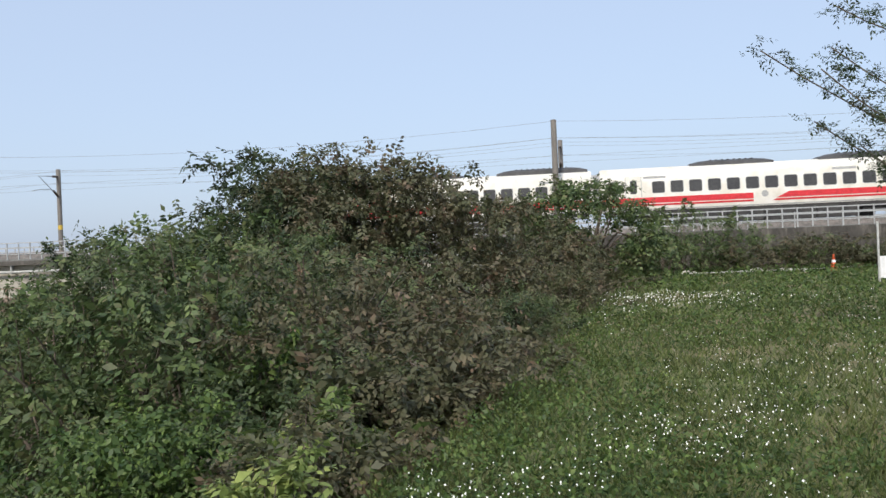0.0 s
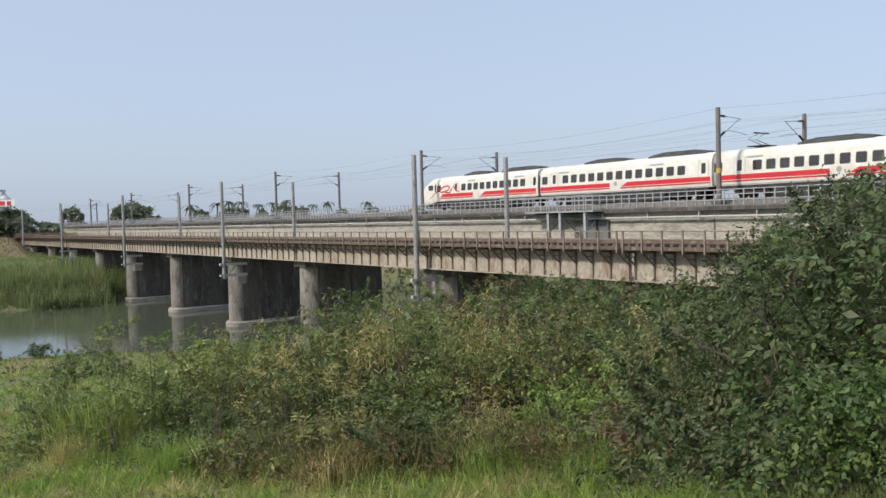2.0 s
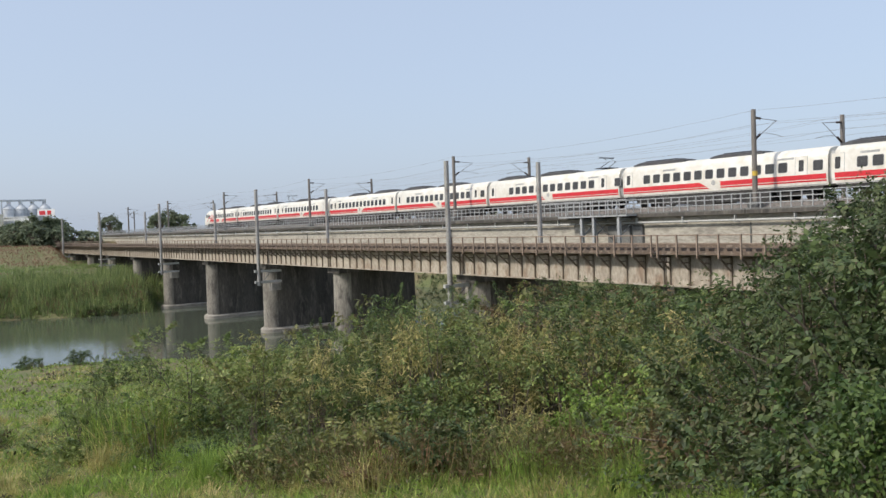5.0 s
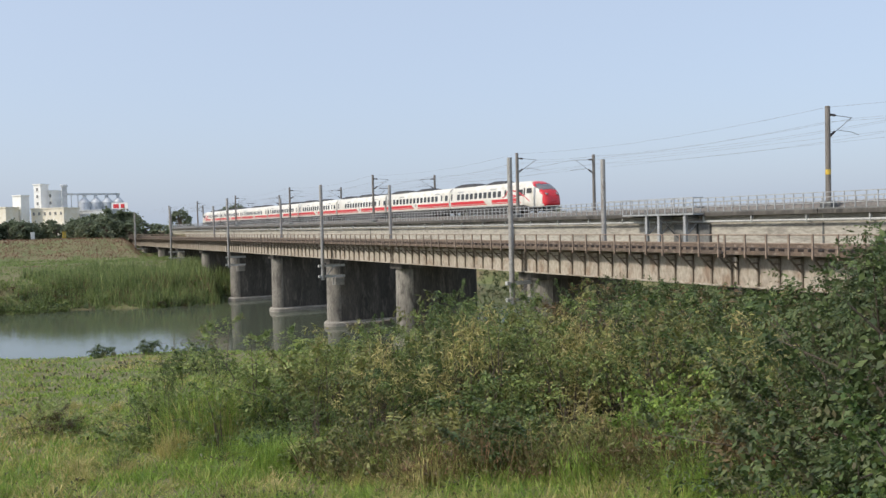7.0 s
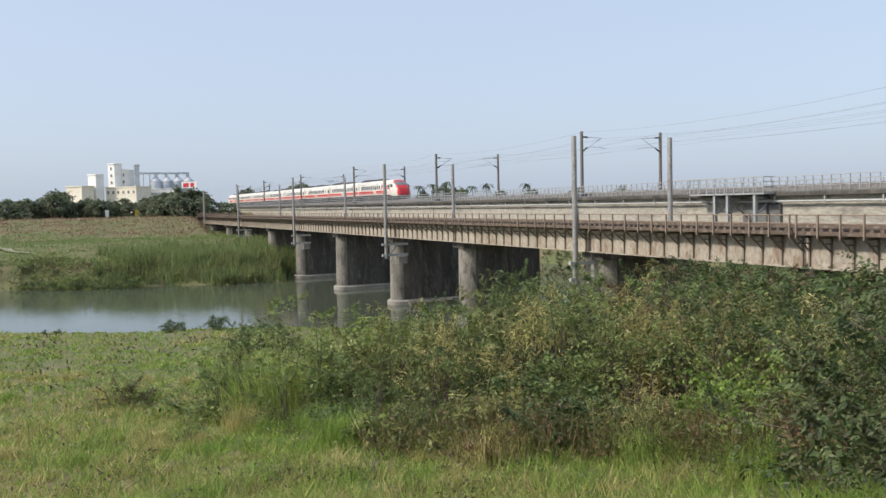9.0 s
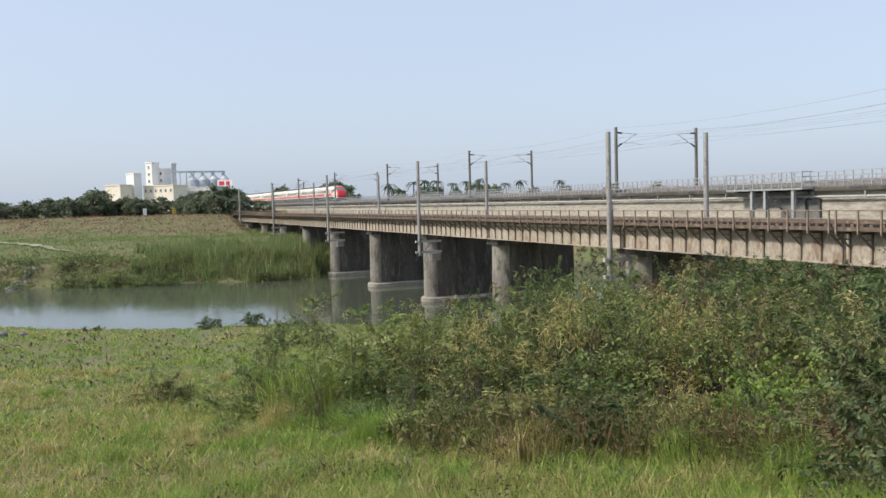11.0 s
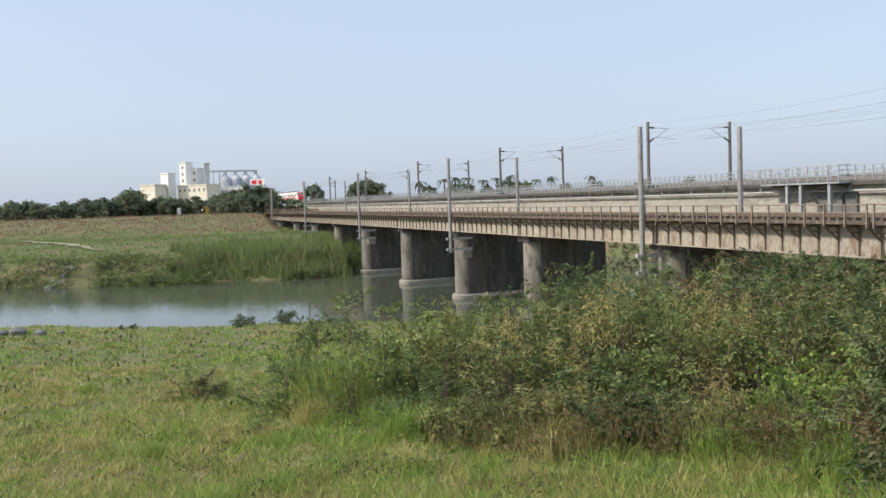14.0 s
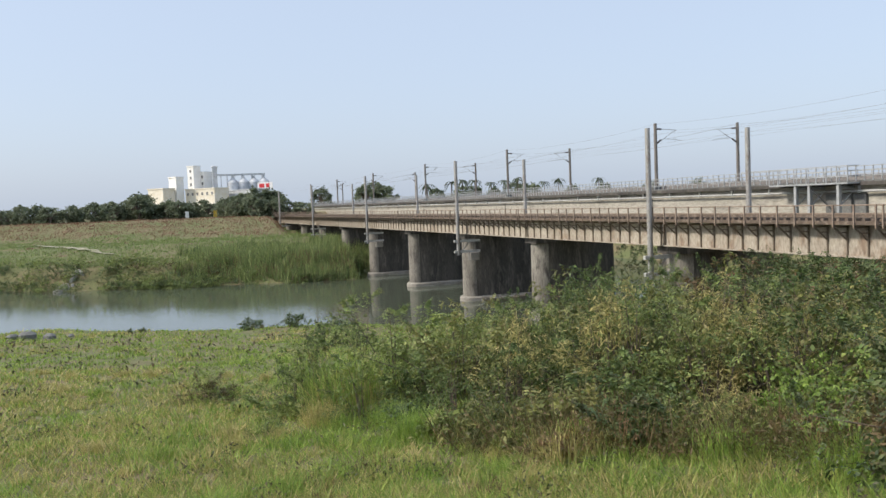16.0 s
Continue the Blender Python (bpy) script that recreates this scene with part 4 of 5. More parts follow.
def stems(clumps, base_r, trunk=None):
    g = Form()
    top = Vector(trunk) if trunk else Vector((0, 0, 0))
    if trunk:
        g.tube((0, 0, -0.4), top * 0.5, base_r * 1.3, base_r, 7)
        g.tube(top * 0.5, top, base_r, base_r * 0.75, 7)
    for c in clumps:
        c = Vector(c)
        mid = top.lerp(c, 0.5) + Vector((0, 0, 0.12 * (c - top).length))
        foot = top * random.uniform(0.4, 1.0) if trunk else Vector((c.x * 0.15, c.y * 0.15, -0.3))
        g.tube(foot, mid, base_r * 0.5, base_r * 0.3, 5)
        g.tube(mid, c, base_r * 0.3, base_r * 0.1, 5)
    return g


def shrub(label, material, high, leaf=0.12, group="", wide=0.55, fill=1.0, name="shrub", k=7):
    """A bush of a height, of uneven clumps of leaves on stems, standing at the origin."""
    n = int(9 + 4.6 * high)
    a = rng.uniform(0, 2 * np.pi, n)
    el = np.arcsin(rng.uniform(0.0, 1.0, n))
    r = rng.uniform(0.45, 1.0, n) ** 0.6
    lump = 1 + 0.22 * np.sin(a * 2 + rng.uniform(0, 6)) + 0.14 * np.sin(a * 5 + rng.uniform(0, 6))
    c = np.stack([0.55 * r * np.cos(el) * np.cos(a) * lump, 0.55 * r * np.cos(el) * np.sin(a) * lump, 0.10 + 0.76 * r * np.sin(el)], 1) * high
    c *= rng.uniform(0.8, 1.12, (n, 1))
    rad = rng.uniform(0.11, 0.24, n) * high ** 0.6 * 1.65
    ob = thing(name, label, "shrub", group=group)
    wood = stems(c[: min(14, n)], 0.012 * high + 0.012)
    leaf *= 1.08
    per = max(14, int(fill * 68 * (0.12 / leaf) ** 1.2 * high ** 0.12))
    v = [crown_leaves(c, rad, per, leaf, wide, k)]
    # long shoots that stand out of the crown
    for i in rng.choice(min(14, n), 6, replace=False):
        way = unit((c[i] * np.array([1.6, 1.6, 0.3]) / high + np.array([0, 0, 0.45]) + 0.35 * rng.normal(size=3))[None])[0]
        reach = rng.uniform(0.04, 0.12) * high ** 0.6
        tip = c[i] + way * (rad[i] + reach)
        wood.tube(c[i], tip, 0.008, 0.003, 4)
        m = max(3, int(3.2 * (rad[i] + reach) / leaf))
        at = c[i] + np.linspace(0.3, 1.0, m)[:, None] * (tip - c[i]) + 0.02 * rng.normal(size=(m, 3))
        v.append(sprays(at, unit(way + 0.7 * rng.normal(size=(m, 3))), leaf, wide, 5))
    v = np.concatenate(v)
    part("stem", wood, BARK, ob)
    part("foliage", quads("foliage", v, material), None, ob)
    ob["high"] = 0.97 * float(v[:, :, 2].max())
    return ob


def kinds_of(label, material, highs, leaf=0.12, wide=0.55, fill=1.0, k=7):
    return [shrub(label, material, h, leaf, "thicket shrubs", wide, fill, k=k) for h in highs]


def dead_stems(label, material, high):
    """A stand of bare dry stalks, upright and leaning, some of them snapped."""
    n = 90
    t = rng.uniform(0, 2 * np.pi, n)
    r = 0.75 * high * rng.uniform(0, 1, n) ** 0.5
    foot = np.stack([r * np.cos(t), r * np.sin(t), np.full(n, -0.1)], 1)
    tip = foot + np.stack([0.28 * rng.normal(size=n), 0.28 * rng.normal(size=n), rng.uniform(0.5, 1.0, n)], 1) * high
    w = unit(np.cross(tip - foot, rng.normal(size=(n, 3)))) * (0.007 * rng.uniform(0.7, 1.6, n))[:, None]
    v = [np.stack([foot - w, foot + w, tip + 0.5 * w, tip - 0.5 * w], 1)]
    knot = np.repeat(foot + (tip - foot) * rng.uniform(0.4, 0.95, (n, 1)), 3, 0)
    v.append(leaves(knot + 0.04 * rng.normal(size=knot.shape), unit(rng.normal(size=knot.shape)), 0.09, 0.3, 0.8))
    ob = thing("dead_weeds", label, "weeds", group="dead weeds")
    part("stalks", quads("stalks", np.concatenate(v), material), None, ob)
    ob["high"] = high
    return ob


def tree(label, material, height, width, n_clumps, per, size, clear, name="tree", group="", lean=0.0, wide=0.55, k=7):
    """A tree with a trunk that is clear up to a height, limbs, and an uneven crown of clumps."""
    a = rng.uniform(0, 2 * np.pi, n_clumps)
    h = rng.uniform(0, 1, n_clumps)
    prof = np.sin(np.pi * np.clip(h * 0.8 + 0.2, 0, 1)) ** 0.45
    r = 0.5 * width * prof * rng.uniform(0.35, 1.0, n_clumps) ** 0.5
    z = clear + (height - clear) * h * 0.93
    c = np.stack([r * np.cos(a) + lean * h, r * np.sin(a), z], 1)
    c += rng.normal(size=c.shape) * 0.04 * width
    rad = rng.uniform(0.07, 0.13, n_clumps) * width
    ob = thing(name, label, "tree", group=group)
    limbs = c[rng.choice(n_clumps, min(16, n_clumps), replace=False)]
    part("trunk", stems(limbs, 0.028 * height * 0.6 + 0.03, (0.15 * lean, 0, clear + 0.45 * (height - clear))), BARK, ob)
    v = crown_leaves(c, rad, per, size, wide, k)
    part("crown", quads("crown", v, material), None, ob)
    return ob


def grass_clump(label, material, high):
    """A clump of long blades that rise from one spot and arch outwards."""
    n = 420
    t = rng.uniform(0, 2 * np.pi, n)
    out = rng.normal(0.15, 0.4, n) * high
    h = high * rng.uniform(0.45, 1.0, n)
    r0 = rng.uniform(0, 0.6, n) ** 0.7 * high
    u = np.stack([np.cos(t), np.sin(t), np.zeros(n)], 1)
    w = np.stack([-np.sin(t), np.cos(t), np.zeros(n)], 1) * (0.005 * rng.uniform(0.7, 1.5, n))[:, None]
    up = np.array([0, 0, 1.0])
    p0 = u * r0[:, None]
    p1 = p0 + u * (0.3 * out)[:, None] + up * (0.7 * h)[:, None]
    p2 = p0 + u * out[:, None] + up * (h * rng.uniform(0.75, 1.0, n))[:, None]
    v = np.concatenate([np.stack([p0 - w, p0 + w, p1 + w, p1 - w], 1), np.stack([p1 - w, p1 + w, p2 + 0.2 * w, p2 - 0.2 * w], 1)])
    ob = thing("grass_clump", label, "grass", group="tall grass clumps")
    part("foliage", quads("foliage", v, material), None, ob)
    ob["high"] = high
    return ob


def copy_at(src, m):
    """A copy at a pose that carries its own scale."""
    return copy_thing(src, m @ Matrix.Diagonal([1 / s for s in src.scale] + [1]))


def polar(az, d):
    return -d * math.sin(radians(az)), d * math.cos(radians(az))


def place(kinds, az, d, top, spread=1.0, sink=0.15, first={}):
    """A copy of the kind nearest in height at an angle and distance, with its top at a height."""
    x, y = polar(az, d)
    z = land(x, y)
    h = max(0.6, top - z + sink)
    src = min(kinds, key=lambda k: abs(math.log(k["high"] / h)) + 0.25 * random.random())
    k = h / src["high"]
    w = k ** 0.75 * random.uniform(0.9, 1.2) * spread
    m = pose(x, y, z - sink, random.uniform(-6, 6), random.uniform(-6, 6), random.uniform(0, 360)) @ Matrix.Diagonal((w, w, k, 1))
    if src.name not in first:
        first[src.name] = 1
        src.matrix_basis = m
        return src
    return copy_at(src, m)


def curve(points, x):
    return float(np.interp(x, [p[0] for p in points], [p[1] for p in points]))


def build_thicket():
    """The shrubs that cover the foot of the levee, from the bank's bend to the bridge."""
    green = kinds_of("mid-green broad-leaved shrub in the thicket", LEAF_GREEN, (1.3, 2.3, 3.4, 4.6), 0.09, 0.5, 0.75)
    mixed = kinds_of("yellowing shrub with some brown leaves in the thicket", LEAF_MIXED, (1.3, 2.3, 3.4), 0.085, 0.45, 0.7)
    brown = kinds_of("withering russet-leaved shrub in the thicket", RUSSET, (1.2, 2.2, 3.6), 0.085, 0.35, 0.65)
    dusky = kinds_of("dusky brown-leaved shrub beside the levee trees", LEAF_BROWN, (1.2, 2.2, 3.6), 0.075, 0.5, 0.8)
    tall_grass = [grass_clump("clump of tall arching green grass at the thicket edge", GRASS, h) for h in (1.1, 1.7)]
    tall_straw = [grass_clump("clump of tall dry straw-coloured grass", STRAW, h) for h in (1.0, 1.6)]
    dark = kinds_of("dark green shrub in the thicket", LEAF_DARK, (1.4, 2.6, 4.0, 5.4), 0.10, 0.5, 0.8)
    fresh = kinds_of("shrub with large fresh green leaves", LEAF_BRIGHT, (1.6, 2.4), 0.064, 0.62, 0.9, 5)
    deep = kinds_of("deep green shrub on the levee flank", LEAF_DEEP, (1.4, 2.6, 4.0, 5.4), 0.066, 0.42, 0.95, 9)
    straw = kinds_of("dry straw-coloured climbing weeds over the thicket", STRAW, (1.2, 2.4), 0.11, 0.16, 0.7, 9)
    fine = kinds_of("feathery grey-green shrub in the thicket", LEAF_GREEN, (2.0, 3.2), 0.09, 0.24, 0.9, 11)
    lime = kinds_of("bushy plant with bright yellow-green leaves", LEAF_LIME, (2.8,), 0.085, 0.6, 0.8, 5)
    stalks = [dead_stems("dry brown stalks at the foot of the thicket", m, h) for m, h in ((RUSSET, 1.1), (LEAF_MIXED, 1.3), (RUSSET, 1.7))]
    top_line = ((36, -4.9), (43, -4.5), (47, -4.4), (51.5, -3.9), (56, -4.3), (60, -4.9), (63.5, -6.3), (68.2, -7.4), (71.9, -7.0), (74.2, -6.5), (76.4, -6.1), (78.5, -7.0), (81, -8.6))
    front = ((38, 15.0), (43, 19.5), (52, 20), (60, 21), (66, 22), (72, 24.5), (78, 29), (81, 31))
    back = ((38, 38), (43, 42), (52, 46), (60, 46), (66, 44), (72, 42), (78, 37), (81, 34))
    az = 37.0
    while az < 81:
        d0, d1 = curve(front, az), curve(back, az)
        d = d0 + random.uniform(0, 1.2)
        while d < d1:
            a = az + random.uniform(-1.3, 1.3)
            x, y = polar(a, d)
            s = (d - d0) / (d1 - d0)
            h = (1.5 + 3.9 * smooth(0, 0.55, s)) * random.uniform(0.55, 1.35)
            line = EYE + d * math.tan(radians(curve(top_line, a)))
            top = min(land(x, y) + h, line + random.uniform(-0.75, 0.3))
            kinds = random.choice([green, green, mixed, green, green, brown, dark, mixed, straw, fine, green])
            if 41 < a < 58 and random.random() < 0.45:
                kinds = random.choice([mixed, mixed, brown, straw, green])
            if a > 61 and random.random() < 0.7:
                kinds = random.choice([green, green, fine, green, mixed])
            if y < 33.2 and top - land(x, y) > 0.5:
                place(kinds, a, d, top, 1.2)
            d += random.uniform(2.0, 3.6) * (1 + 0.3 * s)
        az += 3.3
    # dry stalks below the leaves of the front rows
    for i in range(46):
        a = random.uniform(40, 70)
        d = curve(front, a) + random.uniform(-0.7, 0.9)
        x, y = polar(a, d)
        place(stalks, a, d, land(x, y) + random.uniform(0.8, 1.5), 1.2)
    # tall grass along the thicket's front edge
    for i in range(15):
        a = random.uniform(42, 80)
        d = curve(front, a) + random.uniform(-2.2, 1.5)
        x, y = polar(a, d)
        place(random.choice([tall_grass, tall_grass, tall_grass, tall_grass, tall_grass, tall_straw]), a, d, land(x, y) + random.uniform(0.6, 1.2), 0.95)
    # under the old bridge, on the near bank
    for i in range(16):
        x, y = random.uniform(-64, -14), random.uniform(45.0, 50.5) if i % 3 else random.uniform(33.0, 34.3)
        a, d = math.degrees(math.atan2(-x, y)), math.hypot(x, y)
        place(random.choice([green, dark]), a, d, min(land(x, y) + random.uniform(3.2, 4.6), 8.6), 1.1)
    cs = np.array([(random.uniform(-66, -6), random.uniform(45.2, 50.4), 0.0) for _ in range(900)])
    for c in cs:
        z = land(c[0], c[1])
        c[2] = z + random.uniform(0.05, 1.0) * max(1.0, 8.0 - z)
    more = np.array([(random.uniform(-112, -45), random.uniform(64.2, 69.5), random.uniform(0.5, 8.0)) for _ in range(700)])
    for c in more:
        c[2] = max(c[2], land(c[0], c[1]) + 0.2)
    cs = np.concatenate([cs, more])
    tagged(part("scrub", quads("scrub", crown_leaves(cs, np.full(len(cs), 0.6), 28, 0.24, core=0), LEAF_DARK), None), "dark scrub filling the bank between the two bridges", "scrub", kind="stuff")
    # the bright plant among the thicket and dark clumps at its foot
    place(lime, 46.8, 20.5, EYE + 20.5 * math.tan(radians(-8.5)), 0.8)
    # dark growth against the girders of the first spans
    for i in range(16):
        a = 38.5 + 0.85 * i + random.uniform(-0.3, 0.3)
        d = 33.6 / math.cos(radians(a))
        place(random.choice([dark, deep]), a, d, 8.1 + random.uniform(-0.5, 0.4), 1.1)
    for a, d, t in ((60.4, 33, -4.0), (61.2, 33.5, -4.6), (62.0, 32, -5.2), (56.5, 36, -4.0), (72.5, 33, -6.6), (79.5, 33, -7.0), (80.6, 33.5, -7.4), (50.0, 36, -3.7), (66.5, 34, -6.1), (67.6, 33, -7.0), (65.2, 33, -6.0), (63.6, 32.5, -5.4), (64.4, 30, -6.4), (68.6, 31, -7.6), (70.4, 31, -7.8), (57.4, 40, -4.3), (55.6, 41, -4.1), (54.2, 40, -4.0), (52.4, 41, -4.2), (51.0, 40, -4.5), (49.4, 40, -4.6), (58.6, 40, -4.8)):
        place(fine if a % 1 else dark, a, d, EYE + d * math.tan(radians(t)), 0.5)
    # beige plumes that stand above the thicket
    for a, d, t in ((60.6, 28, -6.2), (59.0, 28, -6.0), (57.4, 31, -5.4), (53.6, 27, -7.4), (52.2, 28, -6.6), (47.0, 28, -6.4), (50.4, 27, -7.0), (61.8, 30, -6.0), (69.6, 30, -6.8), (66.0, 27, -7.6), (55.4, 30, -5.8)):
        place(straw if d < 29 else mixed, a, d, EYE + d * math.tan(radians(t + 0.4)), 0.8)
    # the steeper flank nearer the camera
    top_line = ((4, -6.0), (8, -3.0), (12, 0.5), (20, 2.5), (24, 4.0), (26, 2.9), (28.5, 2.1), (33.4, 0.6), (35.5, -0.4), (36.4, -2.4), (36.9, -5.2), (40, -6.0))
    az = 3.0
    while az < 40:
        d0 = curve(((3, 11.0), (8, 9.0), (14, 8.2), (26, 9.0), (33, 11.0), (40, 14.5)), az)
        d = d0 + random.uniform(0, 0.8)
        while d < (18.5 if az > 22 else 19):
            a = az + random.uniform(-1.5, 1.5)
            x, y = polar(a, d)
            s = (d - d0) / 16
            h = (1.2 + 8.6 * smooth(0.0, 0.65, s)) * random.uniform(0.85, 1.15)
            line = EYE + d * math.tan(radians(curve(top_line, a)))
            kinds = random.choice([dusky, dusky, deep, dusky, deep] if az < 20 else [deep, dark, deep, dark, deep, deep])
            if 21 < a < 28 and 9.5 < d < 12:
                kinds = fresh
            top = min(land(x, y) + h, line + random.uniform(-0.4, 0.05))
            if top - land(x, y) > 0.5:
                place(kinds, a, d, top, 1.0)
            d += random.uniform(1.5, 2.3) if d < d0 + 7 else random.uniform(2.2, 3.2)
        az += 3.4
    # bushes along the crown's edge, down to the corner by the camera
    for i in range(34):
        s = (i + random.uniform(0, 0.8)) / 34
        y = 5.2 + 29 * s ** 1.25
        x = -1.75 - 0.018 * y + (y - 5.2) * 0.12 - random.uniform(0.0, 0.9) * (0.5 + 0.05 * y)
        a, d = math.degrees(math.atan2(-x, y)), math.hypot(x, y)
        place(random.choice([deep, dusky, green, deep] if s < 0.3 else [dusky, deep, dusky]), a, d, land(x, y) + random.uniform(0.5, 0.8) + 1.3 * s, 1.0, 0.1)
    for a, d, t in ((27.0, 9.0, -8.4), (23.5, 8.6, -9.6), (30.5, 9.4, -9.4), (20.8, 8.2, -11.0), (12.5, 13.0, -6.6), (10.0, 13.5, -7.2)):
        place(fresh, a, d, EYE + d * math.tan(radians(t)), 0.85)
    # low scrub against the railway wall
    for i in range(30):
        a, d = random.uniform(-26, -4), random.uniform(42.5, 47.5)
        place(random.choice([dark, dusky, dusky]), a, d, EYE + random.uniform(-1.0, 0.2), 1.3)
    for a, d, t in ((-7.2, 44, 2.6), (-9.0, 44.5, 2.4), (-10.3, 45, 1.9), (-5.6, 43, 2.0)):
        place(dark, a, d, EYE + d * math.tan(radians(t)), 1.0)
    # low clumps of dry and green grass that break up the meadow
    for i in range(70):
        a, d = random.uniform(62, 100), 15 * (70 / 15) ** random.random()
        x, y = polar(a, d)
        if x > near_bank(y) + 3 and d < curve(front, min(a, 81)) - 1 or a > 81:
            place(random.choice([tall_straw, tall_straw, tall_grass, stalks]), a, d, land(x, y) + random.uniform(0.3, 0.65), 1.0)
    # lone clumps on the open grass and along the water
    for a, d, t, k in ((87.0, 37, -9.5, fine), (86.4, 36.5, -10.3, brown), (82.9, 27, -13.2, fine), (81.8, 26.5, -14.0, tall_straw), (63.6, 19.4, -15.6, brown), (62.7, 19.8, -14.2, tall_straw), (64.6, 19.6, -15.8, tall_straw), (76.8, 31, -8.6, tall_grass), (77.6, 31.5, -9.0, tall_grass), (83.8, 80, -6.9, dark), (81.0, 80, -6.8, dark), (91.0, 84, -7.4, dark), (90.2, 84, -7.5, dark), (78.6, 60, -7.2, dark), (77.6, 60, -7.0, dark)):
        place(k, a, d, EYE + d * math.tan(radians(t)), 1.15)


def build_trees():
    for az, d, up, w, n, per, size, clear, material, label in (
            (13.4, 22.5, 2.7, 7.4, 190, 190, 0.115, 0.6, LEAF_BROWN, "large dark shrubby tree with brown withering vines"),
            (19.2, 22.8, 2.65, 7.0, 180, 190, 0.115, 0.6, LEAF_DEEP, "dark green tree grown into its neighbour"),
            (16.4, 22.2, 2.8, 5.6, 120, 190, 0.115, 0.6, LEAF_BROWN, "dense dark shrubby tree between its neighbours"),
            (8.2, 22.0, 2.1, 5.4, 110, 170, 0.11, 0.5, LEAF_BROWN, "dark tree with reddish-brown withered leaves"),
            (-1.4, 34.0, 2.6, 6.2, 140, 150, 0.15, 0.3, LEAF_DARK, "round dense green tree near the railway"),
            (3.4, 30.0, 1.8, 5.6, 110, 150, 0.13, 0.2, LEAF_BROWN, "reddish-brown withered small tree"),
            (25.2, 20.0, 1.05, 4.6, 110, 190, 0.09, 0.5, LEAF_DEEP, "dark green feathery-leaved tree on the levee flank"),
            (29.6, 19.0, 0.75, 4.8, 120, 190, 0.09, 0.5, LEAF_DEEP, "dark green feathery-leaved tree on the levee flank"),
            (33.4, 19.5, -0.55, 3.8, 100, 190, 0.085, 0.4, LEAF_DEEP, "small dark green tree at the flank's edge")):
        x, y = polar(az, d)
        t = tree(label, material, EYE + up - land(x, y), w, n, per, size, clear)
        t.matrix_basis = pose(x, y, land(x, y) - 0.1)
    build_branch_tree()


def build_branch_tree():
    """The tree whose long boughs reach into the view from beyond its edge."""
    px, py = polar(-25.5, 15.0)
    z0 = land(px, py)
    ob = thing("tree", "tall tree with long thin sparsely leaved boughs", "tree", pose(px, py, z0))
    part("trunk", Form().tube((0, 0, -0.3), (0.1, 0, 2.5), 0.2, 0.15, 10).tube((0.1, 0, 2.5), (0.0, 0.1, 7.5), 0.15, 0.06, 8), BARK, ob, smooth=True)
    cs = []
    for k, (az, el, start) in enumerate(((-12.2, 11.4, 2.5), (-15.1, 7.0, 1.9), (-15.6, 9.6, 2.2), (-16.4, 13.8, 4.2), (-17.6, 5.2, 1.7), (-16.2, 10.8, 3.0), (-21, 17.0, 5.0), (-22, 9, 3.2), (-30, 12, 3.0), (-33, 16, 4.0))):
        tx, ty = polar(az, 15.0 + 0.5 * math.sin(k * 2.3))
        tip = Vector((tx - px, ty - py, EYE + 15 * math.tan(radians(el)) - z0))
        root = Vector((0.05, 0, start))
        mid = root.lerp(tip, 0.55) - Vector((0, 0, 0.25))
        part("bough", Form().path([root, root.lerp(mid, 0.5) - Vector((0, 0, 0.08)), mid], 0.028, 6).path([mid, mid.lerp(tip, 0.6) - Vector((0, 0, 0.03)), tip], 0.012, 5), BARK, ob)
        for i in range(26):
            t = 0.35 + 0.65 * i / 25
            p = root.lerp(mid, t / 0.55) if t < 0.55 else mid.lerp(tip, (t - 0.55) / 0.45)
            cs.append(np.array(p) + rng.normal(size=3) * np.array([0.12, 0.12, 0.06]))
    cs = np.array(cs)
    part("crown", quads("crown", crown_leaves(cs, np.full(len(cs), 0.16), 42, 0.065, 0.36, 7, 0), LEAF_DEEP), None, ob)


